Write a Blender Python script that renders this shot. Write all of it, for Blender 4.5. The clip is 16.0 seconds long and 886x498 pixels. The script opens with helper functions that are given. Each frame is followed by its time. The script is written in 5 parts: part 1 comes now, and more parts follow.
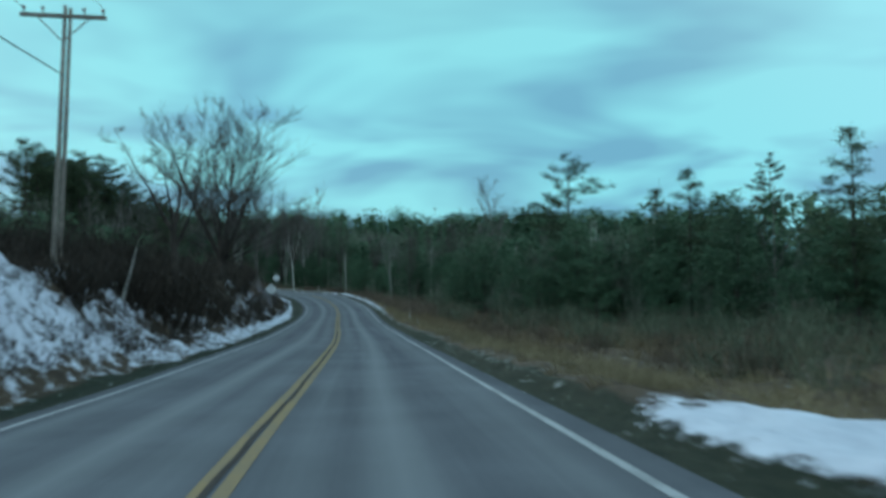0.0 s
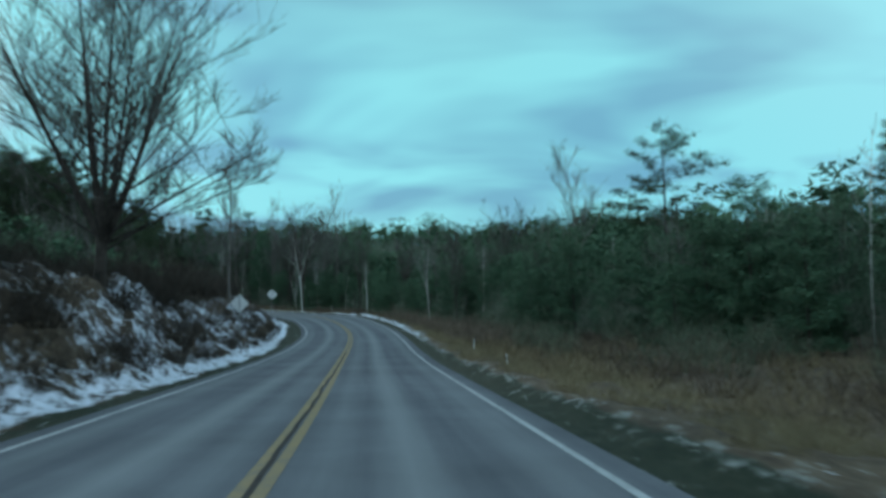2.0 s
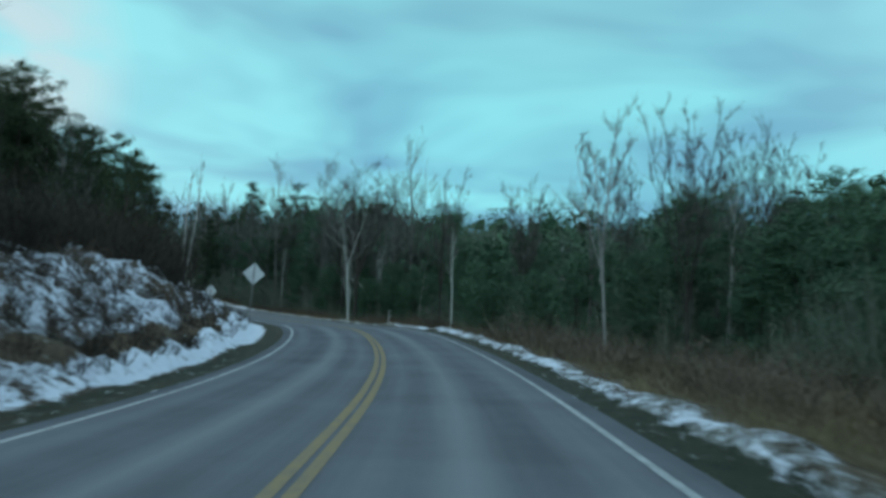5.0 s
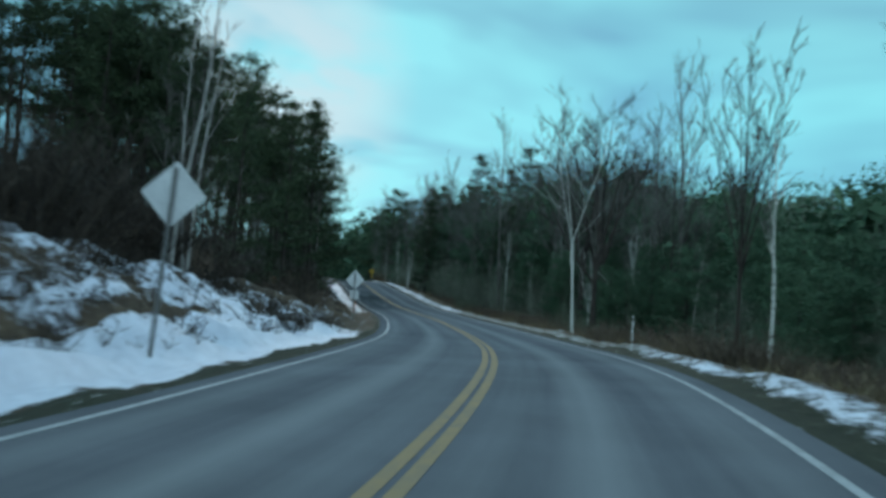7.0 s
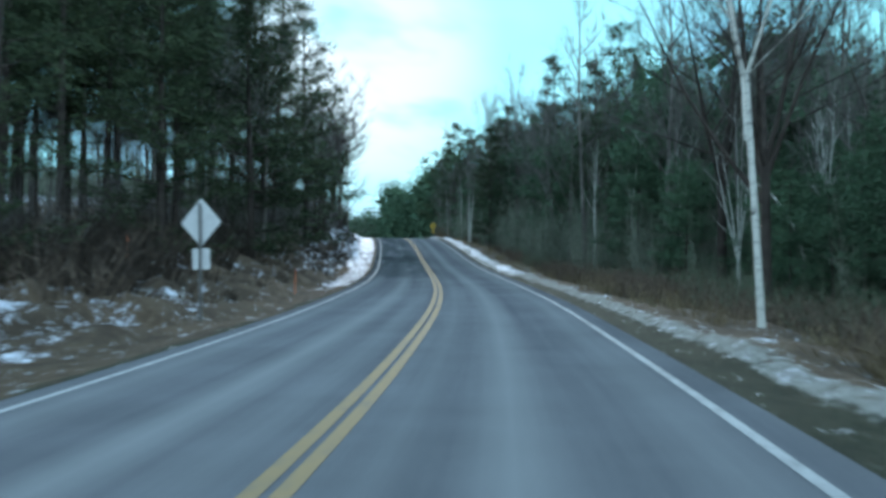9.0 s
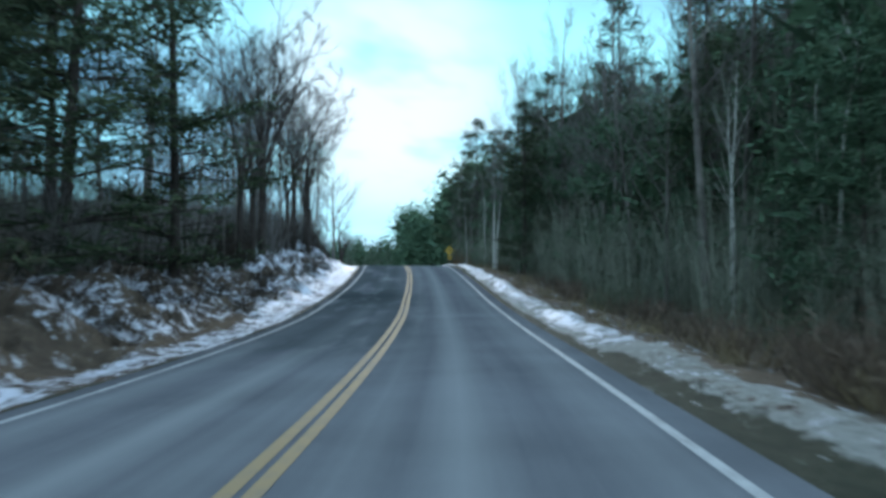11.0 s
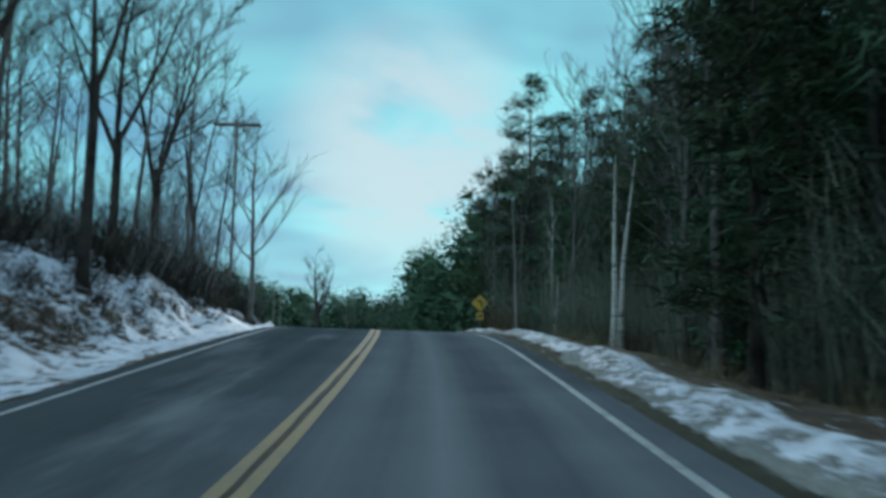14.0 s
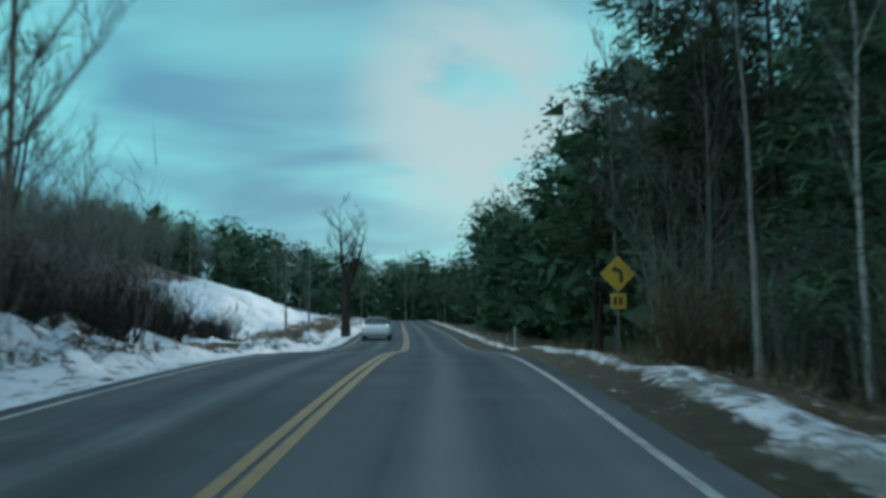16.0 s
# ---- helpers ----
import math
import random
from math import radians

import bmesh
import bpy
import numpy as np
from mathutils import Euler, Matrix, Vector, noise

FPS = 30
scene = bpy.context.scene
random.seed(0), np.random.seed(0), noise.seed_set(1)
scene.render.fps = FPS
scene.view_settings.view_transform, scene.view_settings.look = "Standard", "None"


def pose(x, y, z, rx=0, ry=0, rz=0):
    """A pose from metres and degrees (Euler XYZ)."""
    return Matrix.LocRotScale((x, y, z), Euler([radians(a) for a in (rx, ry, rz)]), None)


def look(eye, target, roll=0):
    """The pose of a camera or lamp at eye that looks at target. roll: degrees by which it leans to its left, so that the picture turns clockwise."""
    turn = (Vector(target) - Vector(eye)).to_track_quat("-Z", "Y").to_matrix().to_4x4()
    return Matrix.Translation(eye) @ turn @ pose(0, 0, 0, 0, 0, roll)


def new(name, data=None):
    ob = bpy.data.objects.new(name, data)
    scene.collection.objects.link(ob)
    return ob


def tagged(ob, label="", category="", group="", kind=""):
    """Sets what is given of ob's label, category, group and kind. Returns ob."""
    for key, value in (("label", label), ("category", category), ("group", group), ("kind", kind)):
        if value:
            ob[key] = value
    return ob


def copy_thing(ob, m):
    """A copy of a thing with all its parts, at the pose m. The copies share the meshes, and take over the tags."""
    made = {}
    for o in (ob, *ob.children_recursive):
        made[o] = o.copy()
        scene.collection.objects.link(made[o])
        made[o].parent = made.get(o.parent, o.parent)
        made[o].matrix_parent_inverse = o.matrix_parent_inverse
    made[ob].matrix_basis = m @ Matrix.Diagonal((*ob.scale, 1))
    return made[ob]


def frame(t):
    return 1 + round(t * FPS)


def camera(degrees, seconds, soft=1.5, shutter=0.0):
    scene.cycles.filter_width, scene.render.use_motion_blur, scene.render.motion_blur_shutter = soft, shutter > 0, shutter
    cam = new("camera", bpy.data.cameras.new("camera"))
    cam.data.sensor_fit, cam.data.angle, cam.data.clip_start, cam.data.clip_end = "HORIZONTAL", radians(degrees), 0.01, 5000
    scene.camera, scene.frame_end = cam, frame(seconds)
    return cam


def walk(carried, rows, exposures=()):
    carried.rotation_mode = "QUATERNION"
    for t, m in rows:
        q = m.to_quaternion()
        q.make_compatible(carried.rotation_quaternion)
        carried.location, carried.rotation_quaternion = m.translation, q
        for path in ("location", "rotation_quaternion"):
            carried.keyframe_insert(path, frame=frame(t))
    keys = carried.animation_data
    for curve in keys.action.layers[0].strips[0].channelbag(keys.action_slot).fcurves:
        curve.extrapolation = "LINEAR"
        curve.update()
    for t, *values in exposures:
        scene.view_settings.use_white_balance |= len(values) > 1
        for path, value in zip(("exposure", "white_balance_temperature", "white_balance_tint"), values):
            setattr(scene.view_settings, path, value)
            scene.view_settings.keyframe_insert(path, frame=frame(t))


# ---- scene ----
cam = camera(47.14, 16.0, soft=3.4, shutter=0.4)

# seconds, place in metres, yaw, pitch and roll in degrees
PATH = [
    (0.0, 0.000, 0.000, 1.300, -3.94, 2.28, 0.57),
    (0.5, -0.128, 9.355, 1.130, -3.84, 3.62, 0.39),
    (1.0, -0.214, 18.692, 0.915, -2.82, 3.67, 0.11),
    (1.5, -0.282, 28.010, 0.725, -2.66, 3.83, 0.69),
    (2.0, -0.381, 37.309, 0.543, -2.45, 3.75, 1.35),
    (2.5, -0.557, 46.588, 0.389, -2.59, 3.95, 1.21),
    (3.0, -0.815, 55.846, 0.297, -2.47, 3.69, 1.02),
    (3.5, -1.124, 65.084, 0.227, -1.03, 4.04, 0.27),
    (4.0, -1.430, 74.303, 0.180, -0.01, 4.39, -0.53),
    (4.5, -1.697, 83.457, 0.200, 1.00, 4.74, -1.40),
    (5.0, -1.951, 92.499, 0.297, 2.37, 5.09, -2.33),
    (5.5, -2.258, 101.426, 0.455, 4.22, 5.44, -3.32),
    (6.0, -2.699, 110.234, 0.668, 8.32, 5.26, -3.94),
    (6.5, -3.381, 118.913, 0.941, 13.81, 5.22, -5.04),
    (7.0, -4.362, 127.450, 1.276, 17.44, 4.53, -3.93),
    (7.5, -5.669, 135.828, 1.648, 19.61, 3.78, -2.90),
    (8.0, -7.363, 144.021, 1.964, 21.15, 2.75, -2.42),
    (8.5, -9.464, 152.053, 2.154, 22.54, 2.26, -0.84),
    (9.0, -11.902, 159.974, 2.297, 23.06, 1.95, -0.21),
    (9.5, -14.578, 167.803, 2.489, 22.95, 2.37, -0.91),
    (10.0, -17.437, 175.551, 2.724, 23.49, 2.76, 0.80),
    (10.5, -20.470, 183.216, 2.992, 24.32, 3.29, 0.53),
    (11.0, -23.660, 190.801, 3.270, 24.81, 3.82, 0.19),
    (11.5, -26.983, 198.313, 3.556, 25.32, 4.35, -0.20),
    (12.0, -30.409, 205.762, 3.879, 25.37, 4.88, -0.66),
    (12.5, -33.881, 213.190, 4.249, 24.93, 5.41, -1.18),
    (13.0, -37.409, 220.608, 4.701, 24.85, 6.31, -0.28),
    (13.5, -41.024, 228.001, 5.283, 25.17, 6.69, -1.01),
    (14.0, -44.653, 235.404, 5.943, 25.82, 7.21, -1.23),
    (14.5, -48.286, 242.822, 6.628, 26.44, 7.63, -1.53),
    (15.0, -51.991, 250.222, 7.375, 28.54, 7.10, -3.20),
    (15.5, -55.805, 257.583, 8.109, 29.40, 6.54, -0.81),
    (16.0, -59.773, 264.879, 8.704, 30.00, 5.07, 0.35),
]
EYE_HEIGHT = 1.300
LANE_OFFSET = [1.07, 1.09, 1.16, 1.24, 1.34, 1.48, 1.35, 1.32, 1.44]  # metres from the yellow line to the path, every 2 s
CROSS_FALL = [0.022, 0.013, -0.017, -0.018, -0.007, 0.01, 0.02, 0.02, 0.022, 0.017, 0.013, 0.013, 0.024, 0.031, 0.034, 0.009, -0.007]  # rise to the right, every 1 s
AHEAD = [(29.9, 0.045), (30.0, 0.038), (30.2, 0.022), (30.5, 0.0), (30.9, -0.008), (31.3, 0.004), (31.7, 0.02), (32.0, 0.032), (32.3, 0.034), (32.6, 0.03)]  # the road past the path's end: heading in degrees, slope
EXPOSURES = [(0.0, -0.1, 6650, 7), (3.2, -0.1, 6650, 8), (6.5, -0.1, 6500, 6), (8.0, 0.25, 6350, 7), (9.0, 0.65, 6350, 12), (10.2, 0.7, 6300, 13), (12.5, 0.1, 6600, 19), (13.5, -0.05, 6500, 11), (14.5, -0.2, 6450, 4), (16.0, -0.4, 6550, 2)]
walk(cam, [(t, pose(x, y, z, 90 + p, r, h)) for t, x, y, z, h, p, r in PATH], exposures=EXPOSURES)

# ---- world and light ----
SUN_AZ, SUN_EL = 28.0, 13.0   # degrees to the left of +y, degrees up
world = bpy.data.worlds.new("world")
scene.world = world
world.use_nodes = True


def build_world():
    nt = world.node_tree
    nt.nodes.clear()
    N = nt.nodes.new
    L = nt.links.new
    out, bg = N("ShaderNodeOutputWorld"), N("ShaderNodeBackground")
    sky = N("ShaderNodeTexSky")
    sky.sky_type, sky.sun_disc = "NISHITA", False
    sky.sun_elevation, sky.sun_rotation = radians(SUN_EL), radians(-SUN_AZ)
    sky.air_density, sky.dust_density, sky.ozone_density = 1.0, 0.5, 2.0
    dim = N("ShaderNodeMix")
    dim.data_type, dim.blend_type = "RGBA", "MULTIPLY"
    dim.inputs[0].default_value = 1.0
    L(sky.outputs[0], dim.inputs[6])
    dim.inputs[7].default_value = (0.085, 0.085, 0.085, 1)
    co, sep = N("ShaderNodeTexCoord"), N("ShaderNodeSeparateXYZ")
    L(co.outputs["Generated"], sep.inputs[0])
    den = N("ShaderNodeMath")
    den.operation = "ADD"
    den.inputs[1].default_value = 0.16
    up = N("ShaderNodeMath")
    up.operation = "MAXIMUM"
    up.inputs[1].default_value = 0.0
    L(sep.outputs[2], up.inputs[0])
    L(up.outputs[0], den.inputs[0])
    comb = N("ShaderNodeCombineXYZ")
    for i in (0, 1):
        q = N("ShaderNodeMath")
        q.operation = "DIVIDE"
        L(sep.outputs[i], q.inputs[0])
        L(den.outputs[0], q.inputs[1])
        L(q.outputs[0], comb.inputs[i])
    cl = N("ShaderNodeTexNoise")
    cl.inputs["Scale"].default_value, cl.inputs["Detail"].default_value = 1.15, 3.0
    cl.inputs["Roughness"].default_value = 0.5
    cl.inputs["Distortion"].default_value = 0.4
    L(comb.outputs[0], cl.inputs["Vector"])
    ramp = N("ShaderNodeValToRGB")
    e = ramp.color_ramp.elements
    e[0].position, e[0].color = 0.40, (*CLOUD_DARK, 1)
    e[1].position, e[1].color = 0.58, (*CLOUD_LIGHT, 1)
    L(cl.outputs["Fac"], ramp.inputs[0])
    # broad patches where the overcast thins to a pale green
    veil = N("ShaderNodeTexNoise")
    veil.inputs["Scale"].default_value, veil.inputs["Detail"].default_value = 1.7, 1.0
    L(co.outputs["Generated"], veil.inputs["Vector"])
    thin = N("ShaderNodeMapRange")
    thin.interpolation_type = "SMOOTHSTEP"
    thin.inputs["From Min"].default_value, thin.inputs["From Max"].default_value = 0.46, 0.66
    thin.inputs["To Max"].default_value = 0.35
    L(veil.outputs["Fac"], thin.inputs["Value"])
    pale = N("ShaderNodeMix")
    pale.data_type = "RGBA"
    L(thin.outputs[0], pale.inputs[0])
    L(ramp.outputs[0], pale.inputs[6])
    pale.inputs[7].default_value = (*CLOUD_PALE, 1)
    # away from the sun's side the overcast is greyer, more lavender, and brightened unseen to fill the woods
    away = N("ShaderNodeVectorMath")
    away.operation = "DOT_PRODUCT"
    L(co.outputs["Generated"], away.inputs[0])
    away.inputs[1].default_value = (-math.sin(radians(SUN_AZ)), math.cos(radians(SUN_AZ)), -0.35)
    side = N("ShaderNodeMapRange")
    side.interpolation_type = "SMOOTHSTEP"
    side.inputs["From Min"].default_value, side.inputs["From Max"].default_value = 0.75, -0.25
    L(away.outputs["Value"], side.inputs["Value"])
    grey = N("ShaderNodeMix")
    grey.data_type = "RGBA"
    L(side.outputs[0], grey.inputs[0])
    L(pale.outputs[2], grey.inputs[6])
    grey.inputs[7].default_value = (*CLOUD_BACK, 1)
    # clouds round the low sun are lit from behind, white to faintly pink
    near = N("ShaderNodeVectorMath")
    near.operation = "DOT_PRODUCT"
    L(co.outputs["Generated"], near.inputs[0])
    a, e = radians(SUN_AZ), radians(SUN_EL)
    near.inputs[1].default_value = (-math.sin(a) * math.cos(e), math.cos(a) * math.cos(e), math.sin(e))
    glow = N("ShaderNodeMapRange")
    glow.interpolation_type = "SMOOTHSTEP"
    glow.inputs["From Min"].default_value, glow.inputs["From Max"].default_value = 0.989, 0.9994
    L(near.outputs["Value"], glow.inputs["Value"])
    puff = N("ShaderNodeMapRange")
    puff.interpolation_type = "SMOOTHSTEP"
    puff.inputs["From Min"].default_value, puff.inputs["From Max"].default_value = 0.28, 0.52
    flat = N("ShaderNodeMapping")
    flat.inputs["Scale"].default_value = (3.2, 2.0, 1.0)
    L(comb.outputs[0], flat.inputs["Vector"])
    bits = N("ShaderNodeTexNoise")
    bits.inputs["Scale"].default_value, bits.inputs["Detail"].default_value = 1.0, 3.0
    L(flat.outputs[0], bits.inputs["Vector"])
    L(bits.outputs["Fac"], puff.inputs["Value"])
    lit = N("ShaderNodeMath")
    lit.operation = "MULTIPLY"
    L(glow.outputs[0], lit.inputs[0])
    L(puff.outputs[0], lit.inputs[1])
    warm = N("ShaderNodeMix")
    warm.data_type = "RGBA"
    L(lit.outputs[0], warm.inputs[0])
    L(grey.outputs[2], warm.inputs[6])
    warm.inputs[7].default_value = (*CLOUD_SUN, 1)
    mix = N("ShaderNodeMix")
    mix.data_type = "RGBA"
    mix.inputs[0].default_value = 0.92
    L(dim.outputs[2], mix.inputs[6])
    L(warm.outputs[2], mix.inputs[7])
    L(mix.outputs[2], bg.inputs[0])
    bg.inputs[1].default_value = 1.0
    L(bg.outputs[0], out.inputs[0])


CLOUD_PALE = (0.36, 0.80, 0.82)
# CLOUD_BACK is set above the visible clouds as added fill from behind
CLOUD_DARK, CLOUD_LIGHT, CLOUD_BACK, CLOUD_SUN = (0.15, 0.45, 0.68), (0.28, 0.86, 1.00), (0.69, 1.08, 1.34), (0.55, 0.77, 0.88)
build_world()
sun = new("sun", bpy.data.lights.new("sun", "SUN"))
sun.data.energy, sun.data.angle, sun.data.color = 1.5, radians(16), (0.95, 0.95, 0.93)
a_, e_ = radians(SUN_AZ), radians(SUN_EL)
sun.matrix_world = look((0, 0, 60), (60 * math.sin(a_) * math.cos(e_), -60 * math.cos(a_) * math.cos(e_), 60 - 60 * math.sin(e_)))

# ---- materials ----


def material(name, rough=0.9, metal=0.0, gloss=0.5):
    m = bpy.data.materials.new(name)
    m.use_nodes = True
    b = m.node_tree.nodes["Principled BSDF"]
    b.inputs["Roughness"].default_value, b.inputs["Metallic"].default_value = rough, metal
    b.inputs["Specular IOR Level"].default_value = gloss
    return m, m.node_tree.nodes.new, m.node_tree.links.new, b


def noise_node(N, L, scale, detail=4.0, vector=None, rough=0.6):
    n = N("ShaderNodeTexNoise")
    n.inputs["Scale"].default_value, n.inputs["Detail"].default_value = scale, detail
    n.inputs["Roughness"].default_value = rough
    if vector is None:
        vector = N("ShaderNodeTexCoord").outputs["Object"]
    L(vector, n.inputs["Vector"])
    return n.outputs["Fac"]


def ramp_node(N, L, fac, *stops):
    r = N("ShaderNodeValToRGB")
    el = r.color_ramp.elements
    while len(el) < len(stops):
        el.new(0.5)
    for s, (p, c) in zip(el, stops):
        s.position, s.color = p, (*c, 1)
    L(fac, r.inputs[0])
    return r.outputs[0]


def blend(N, L, fac, a, b, mode="MIX"):
    m = N("ShaderNodeMix")
    m.data_type, m.blend_type = "RGBA", mode
    for sock, v in ((m.inputs[0], fac), (m.inputs[6], a), (m.inputs[7], b)):
        if isinstance(v, (int, float)):
            sock.default_value = v
        elif isinstance(v, tuple):
            sock.default_value = (*v, 1)
        else:
            L(v, sock)
    return m.outputs[2]


def math_node(N, L, op, a, b=0.0, clamp=False):
    m = N("ShaderNodeMath")
    m.operation, m.use_clamp = op, clamp
    for sock, v in zip(m.inputs, (a, b)):
        if isinstance(v, (int, float)):
            sock.default_value = v
        else:
            L(v, sock)
    return m.outputs[0]


def bump(N, L, b, height, strength=0.3, distance=0.02):
    n = N("ShaderNodeBump")
    n.inputs["Strength"].default_value, n.inputs["Distance"].default_value = strength, distance
    L(height, n.inputs["Height"])
    L(n.outputs[0], b.inputs["Normal"])


def mottled(name, dark, light, scale=3.0, rough=0.9, fine=40.0, relief=0.3, metal=0.0, vary=0.25):
    """Two scales of colour noise, a little relief, and a tint that differs from piece to piece."""
    m, N, L, b = material(name, rough, metal, 0.5 if rough < 0.8 else 0.15)
    c = ramp_node(N, L, noise_node(N, L, scale), (0.3, dark), (0.7, light))
    f = noise_node(N, L, fine, 3.0)
    c = blend(N, L, 0.5, c, ramp_node(N, L, f, (0.3, (0.55, 0.55, 0.55)), (0.7, (1.25, 1.25, 1.25))), "MULTIPLY")
    rnd = math_node(N, L, "MULTIPLY_ADD", N("ShaderNodeObjectInfo").outputs["Random"], vary)
    rnd.node.inputs[2].default_value = 1 - vary / 2
    hsv = N("ShaderNodeHueSaturation")
    L(rnd, hsv.inputs["Value"])
    L(c, hsv.inputs["Color"])
    L(hsv.outputs[0], b.inputs["Base Color"])
    bump(N, L, b, f, relief)
    return m


def leaf_material(name, dark, light):
    m, N, L, b = material(name, 0.8, 0.0, 0.12)
    g = N("ShaderNodeNewGeometry")
    c = ramp_node(N, L, g.outputs["Random Per Island"], (0.0, dark), (1.0, light))
    big = noise_node(N, L, 0.35, 2.0)
    c = blend(N, L, 0.6, c, ramp_node(N, L, big, (0.3, (0.55, 0.6, 0.55)), (0.7, (1.3, 1.25, 1.2))), "MULTIPLY")
    hsv = N("ShaderNodeHueSaturation")
    v = math_node(N, L, "MULTIPLY_ADD", N("ShaderNodeObjectInfo").outputs["Random"], 0.5)
    v.node.inputs[2].default_value = 0.75
    L(v, hsv.inputs["Value"])
    L(c, hsv.inputs["Color"])
    L(hsv.outputs[0], b.inputs["Base Color"])
    return m


def birch_material():
    m, N, L, b = material("birch_bark", 0.7)
    co = N("ShaderNodeTexCoord").outputs["Object"]
    mp = N("ShaderNodeMapping")
    mp.inputs["Scale"].default_value = (3, 3, 14)
    L(co, mp.inputs["Vector"])
    bands = noise_node(N, L, 1.0, 4.0, mp.outputs[0])
    c = ramp_node(N, L, bands, (0.34, (0.08, 0.075, 0.07)), (0.46, (0.52, 0.52, 0.47)), (0.8, (0.68, 0.68, 0.62)))
    L(c, b.inputs["Base Color"])
    bump(N, L, b, bands, 0.3)
    return m


def asphalt_material():
    """u across and s along the road, in metres, from the UV map."""
    m, N, L, b = material("asphalt", 0.8)
    uv = N("ShaderNodeUVMap")
    uv.uv_map = "road"
    sp = N("ShaderNodeSeparateXYZ")
    L(uv.outputs[0], sp.inputs[0])
    u = sp.outputs[0]
    co = N("ShaderNodeTexCoord").outputs["Object"]
    stones = noise_node(N, L, 90.0, 2.0, co)
    patch = noise_node(N, L, 0.35, 5.0, co)
    mp = N("ShaderNodeMapping")
    mp.inputs["Scale"].default_value = (2.2, 0.045, 1)
    L(uv.outputs[0], mp.inputs["Vector"])
    streak = noise_node(N, L, 1.0, 4.0, mp.outputs[0])
    base = ramp_node(N, L, streak, (0.3, (0.102, 0.106, 0.119)), (0.7, (0.140, 0.145, 0.158)))
    base = blend(N, L, 0.55, base, ramp_node(N, L, patch, (0.3, (0.7, 0.7, 0.7)), (0.7, (1.25, 1.25, 1.25))), "MULTIPLY")
    base = blend(N, L, 0.5, base, ramp_node(N, L, stones, (0.25, (0.6, 0.6, 0.6)), (0.75, (1.35, 1.35, 1.35))), "MULTIPLY")
    # salt-bleached wheel tracks
    au = math_node(N, L, "ABSOLUTE", u)
    for centre, amount in ((1.4, 0.5), (2.75, 0.25), (0.55, 0.2)):
        d = math_node(N, L, "ABSOLUTE", math_node(N, L, "SUBTRACT", au, centre))
        w = math_node(N, L, "SUBTRACT", 1.0, math_node(N, L, "DIVIDE", d, 0.45), True)
        base = blend(N, L, math_node(N, L, "MULTIPLY", w, amount), base, (0.25, 0.262, 0.268))
    # damp patches on the inner lane
    damp = N("ShaderNodeAttribute")
    damp.attribute_name = "damp"
    mp2 = N("ShaderNodeMapping")
    mp2.inputs["Scale"].default_value = (0.8, 0.12, 1)
    L(uv.outputs[0], mp2.inputs["Vector"])
    dn = noise_node(N, L, 1.0, 4.0, mp2.outputs[0])
    wet = math_node(N, L, "MULTIPLY", damp.outputs["Fac"], ramp_node(N, L, dn, (0.36, (0.15, 0.15, 0.15)), (0.50, (1, 1, 1))))
    base = blend(N, L, math_node(N, L, "MULTIPLY", wet, 0.68), base, (0.045, 0.054, 0.058))
    # dull, dusty surface without gloss
    dull = N("ShaderNodeBsdfDiffuse")
    dull.inputs["Roughness"].default_value = 0.6
    L(base, dull.inputs["Color"])
    bump(N, L, dull, stones, 0.5, 0.006)
    L(dull.outputs[0], m.node_tree.nodes["Material Output"].inputs["Surface"])
    m.node_tree.nodes.remove(b)
    return m


def paint_material(name, colour, worn):
    m, N, L, b = material(name, 0.85, 0.0, 0.05)
    co = N("ShaderNodeTexCoord").outputs["Object"]
    wear = noise_node(N, L, 6.0, 6.0, co, 0.75)
    big = noise_node(N, L, 0.5, 3.0, co)
    f = math_node(N, L, "ADD", wear, math_node(N, L, "MULTIPLY", big, 0.35))
    c = ramp_node(N, L, f, (0.50, worn), (0.72, colour))
    L(c, b.inputs["Base Color"])
    bump(N, L, b, wear, 0.3, 0.004)
    return m


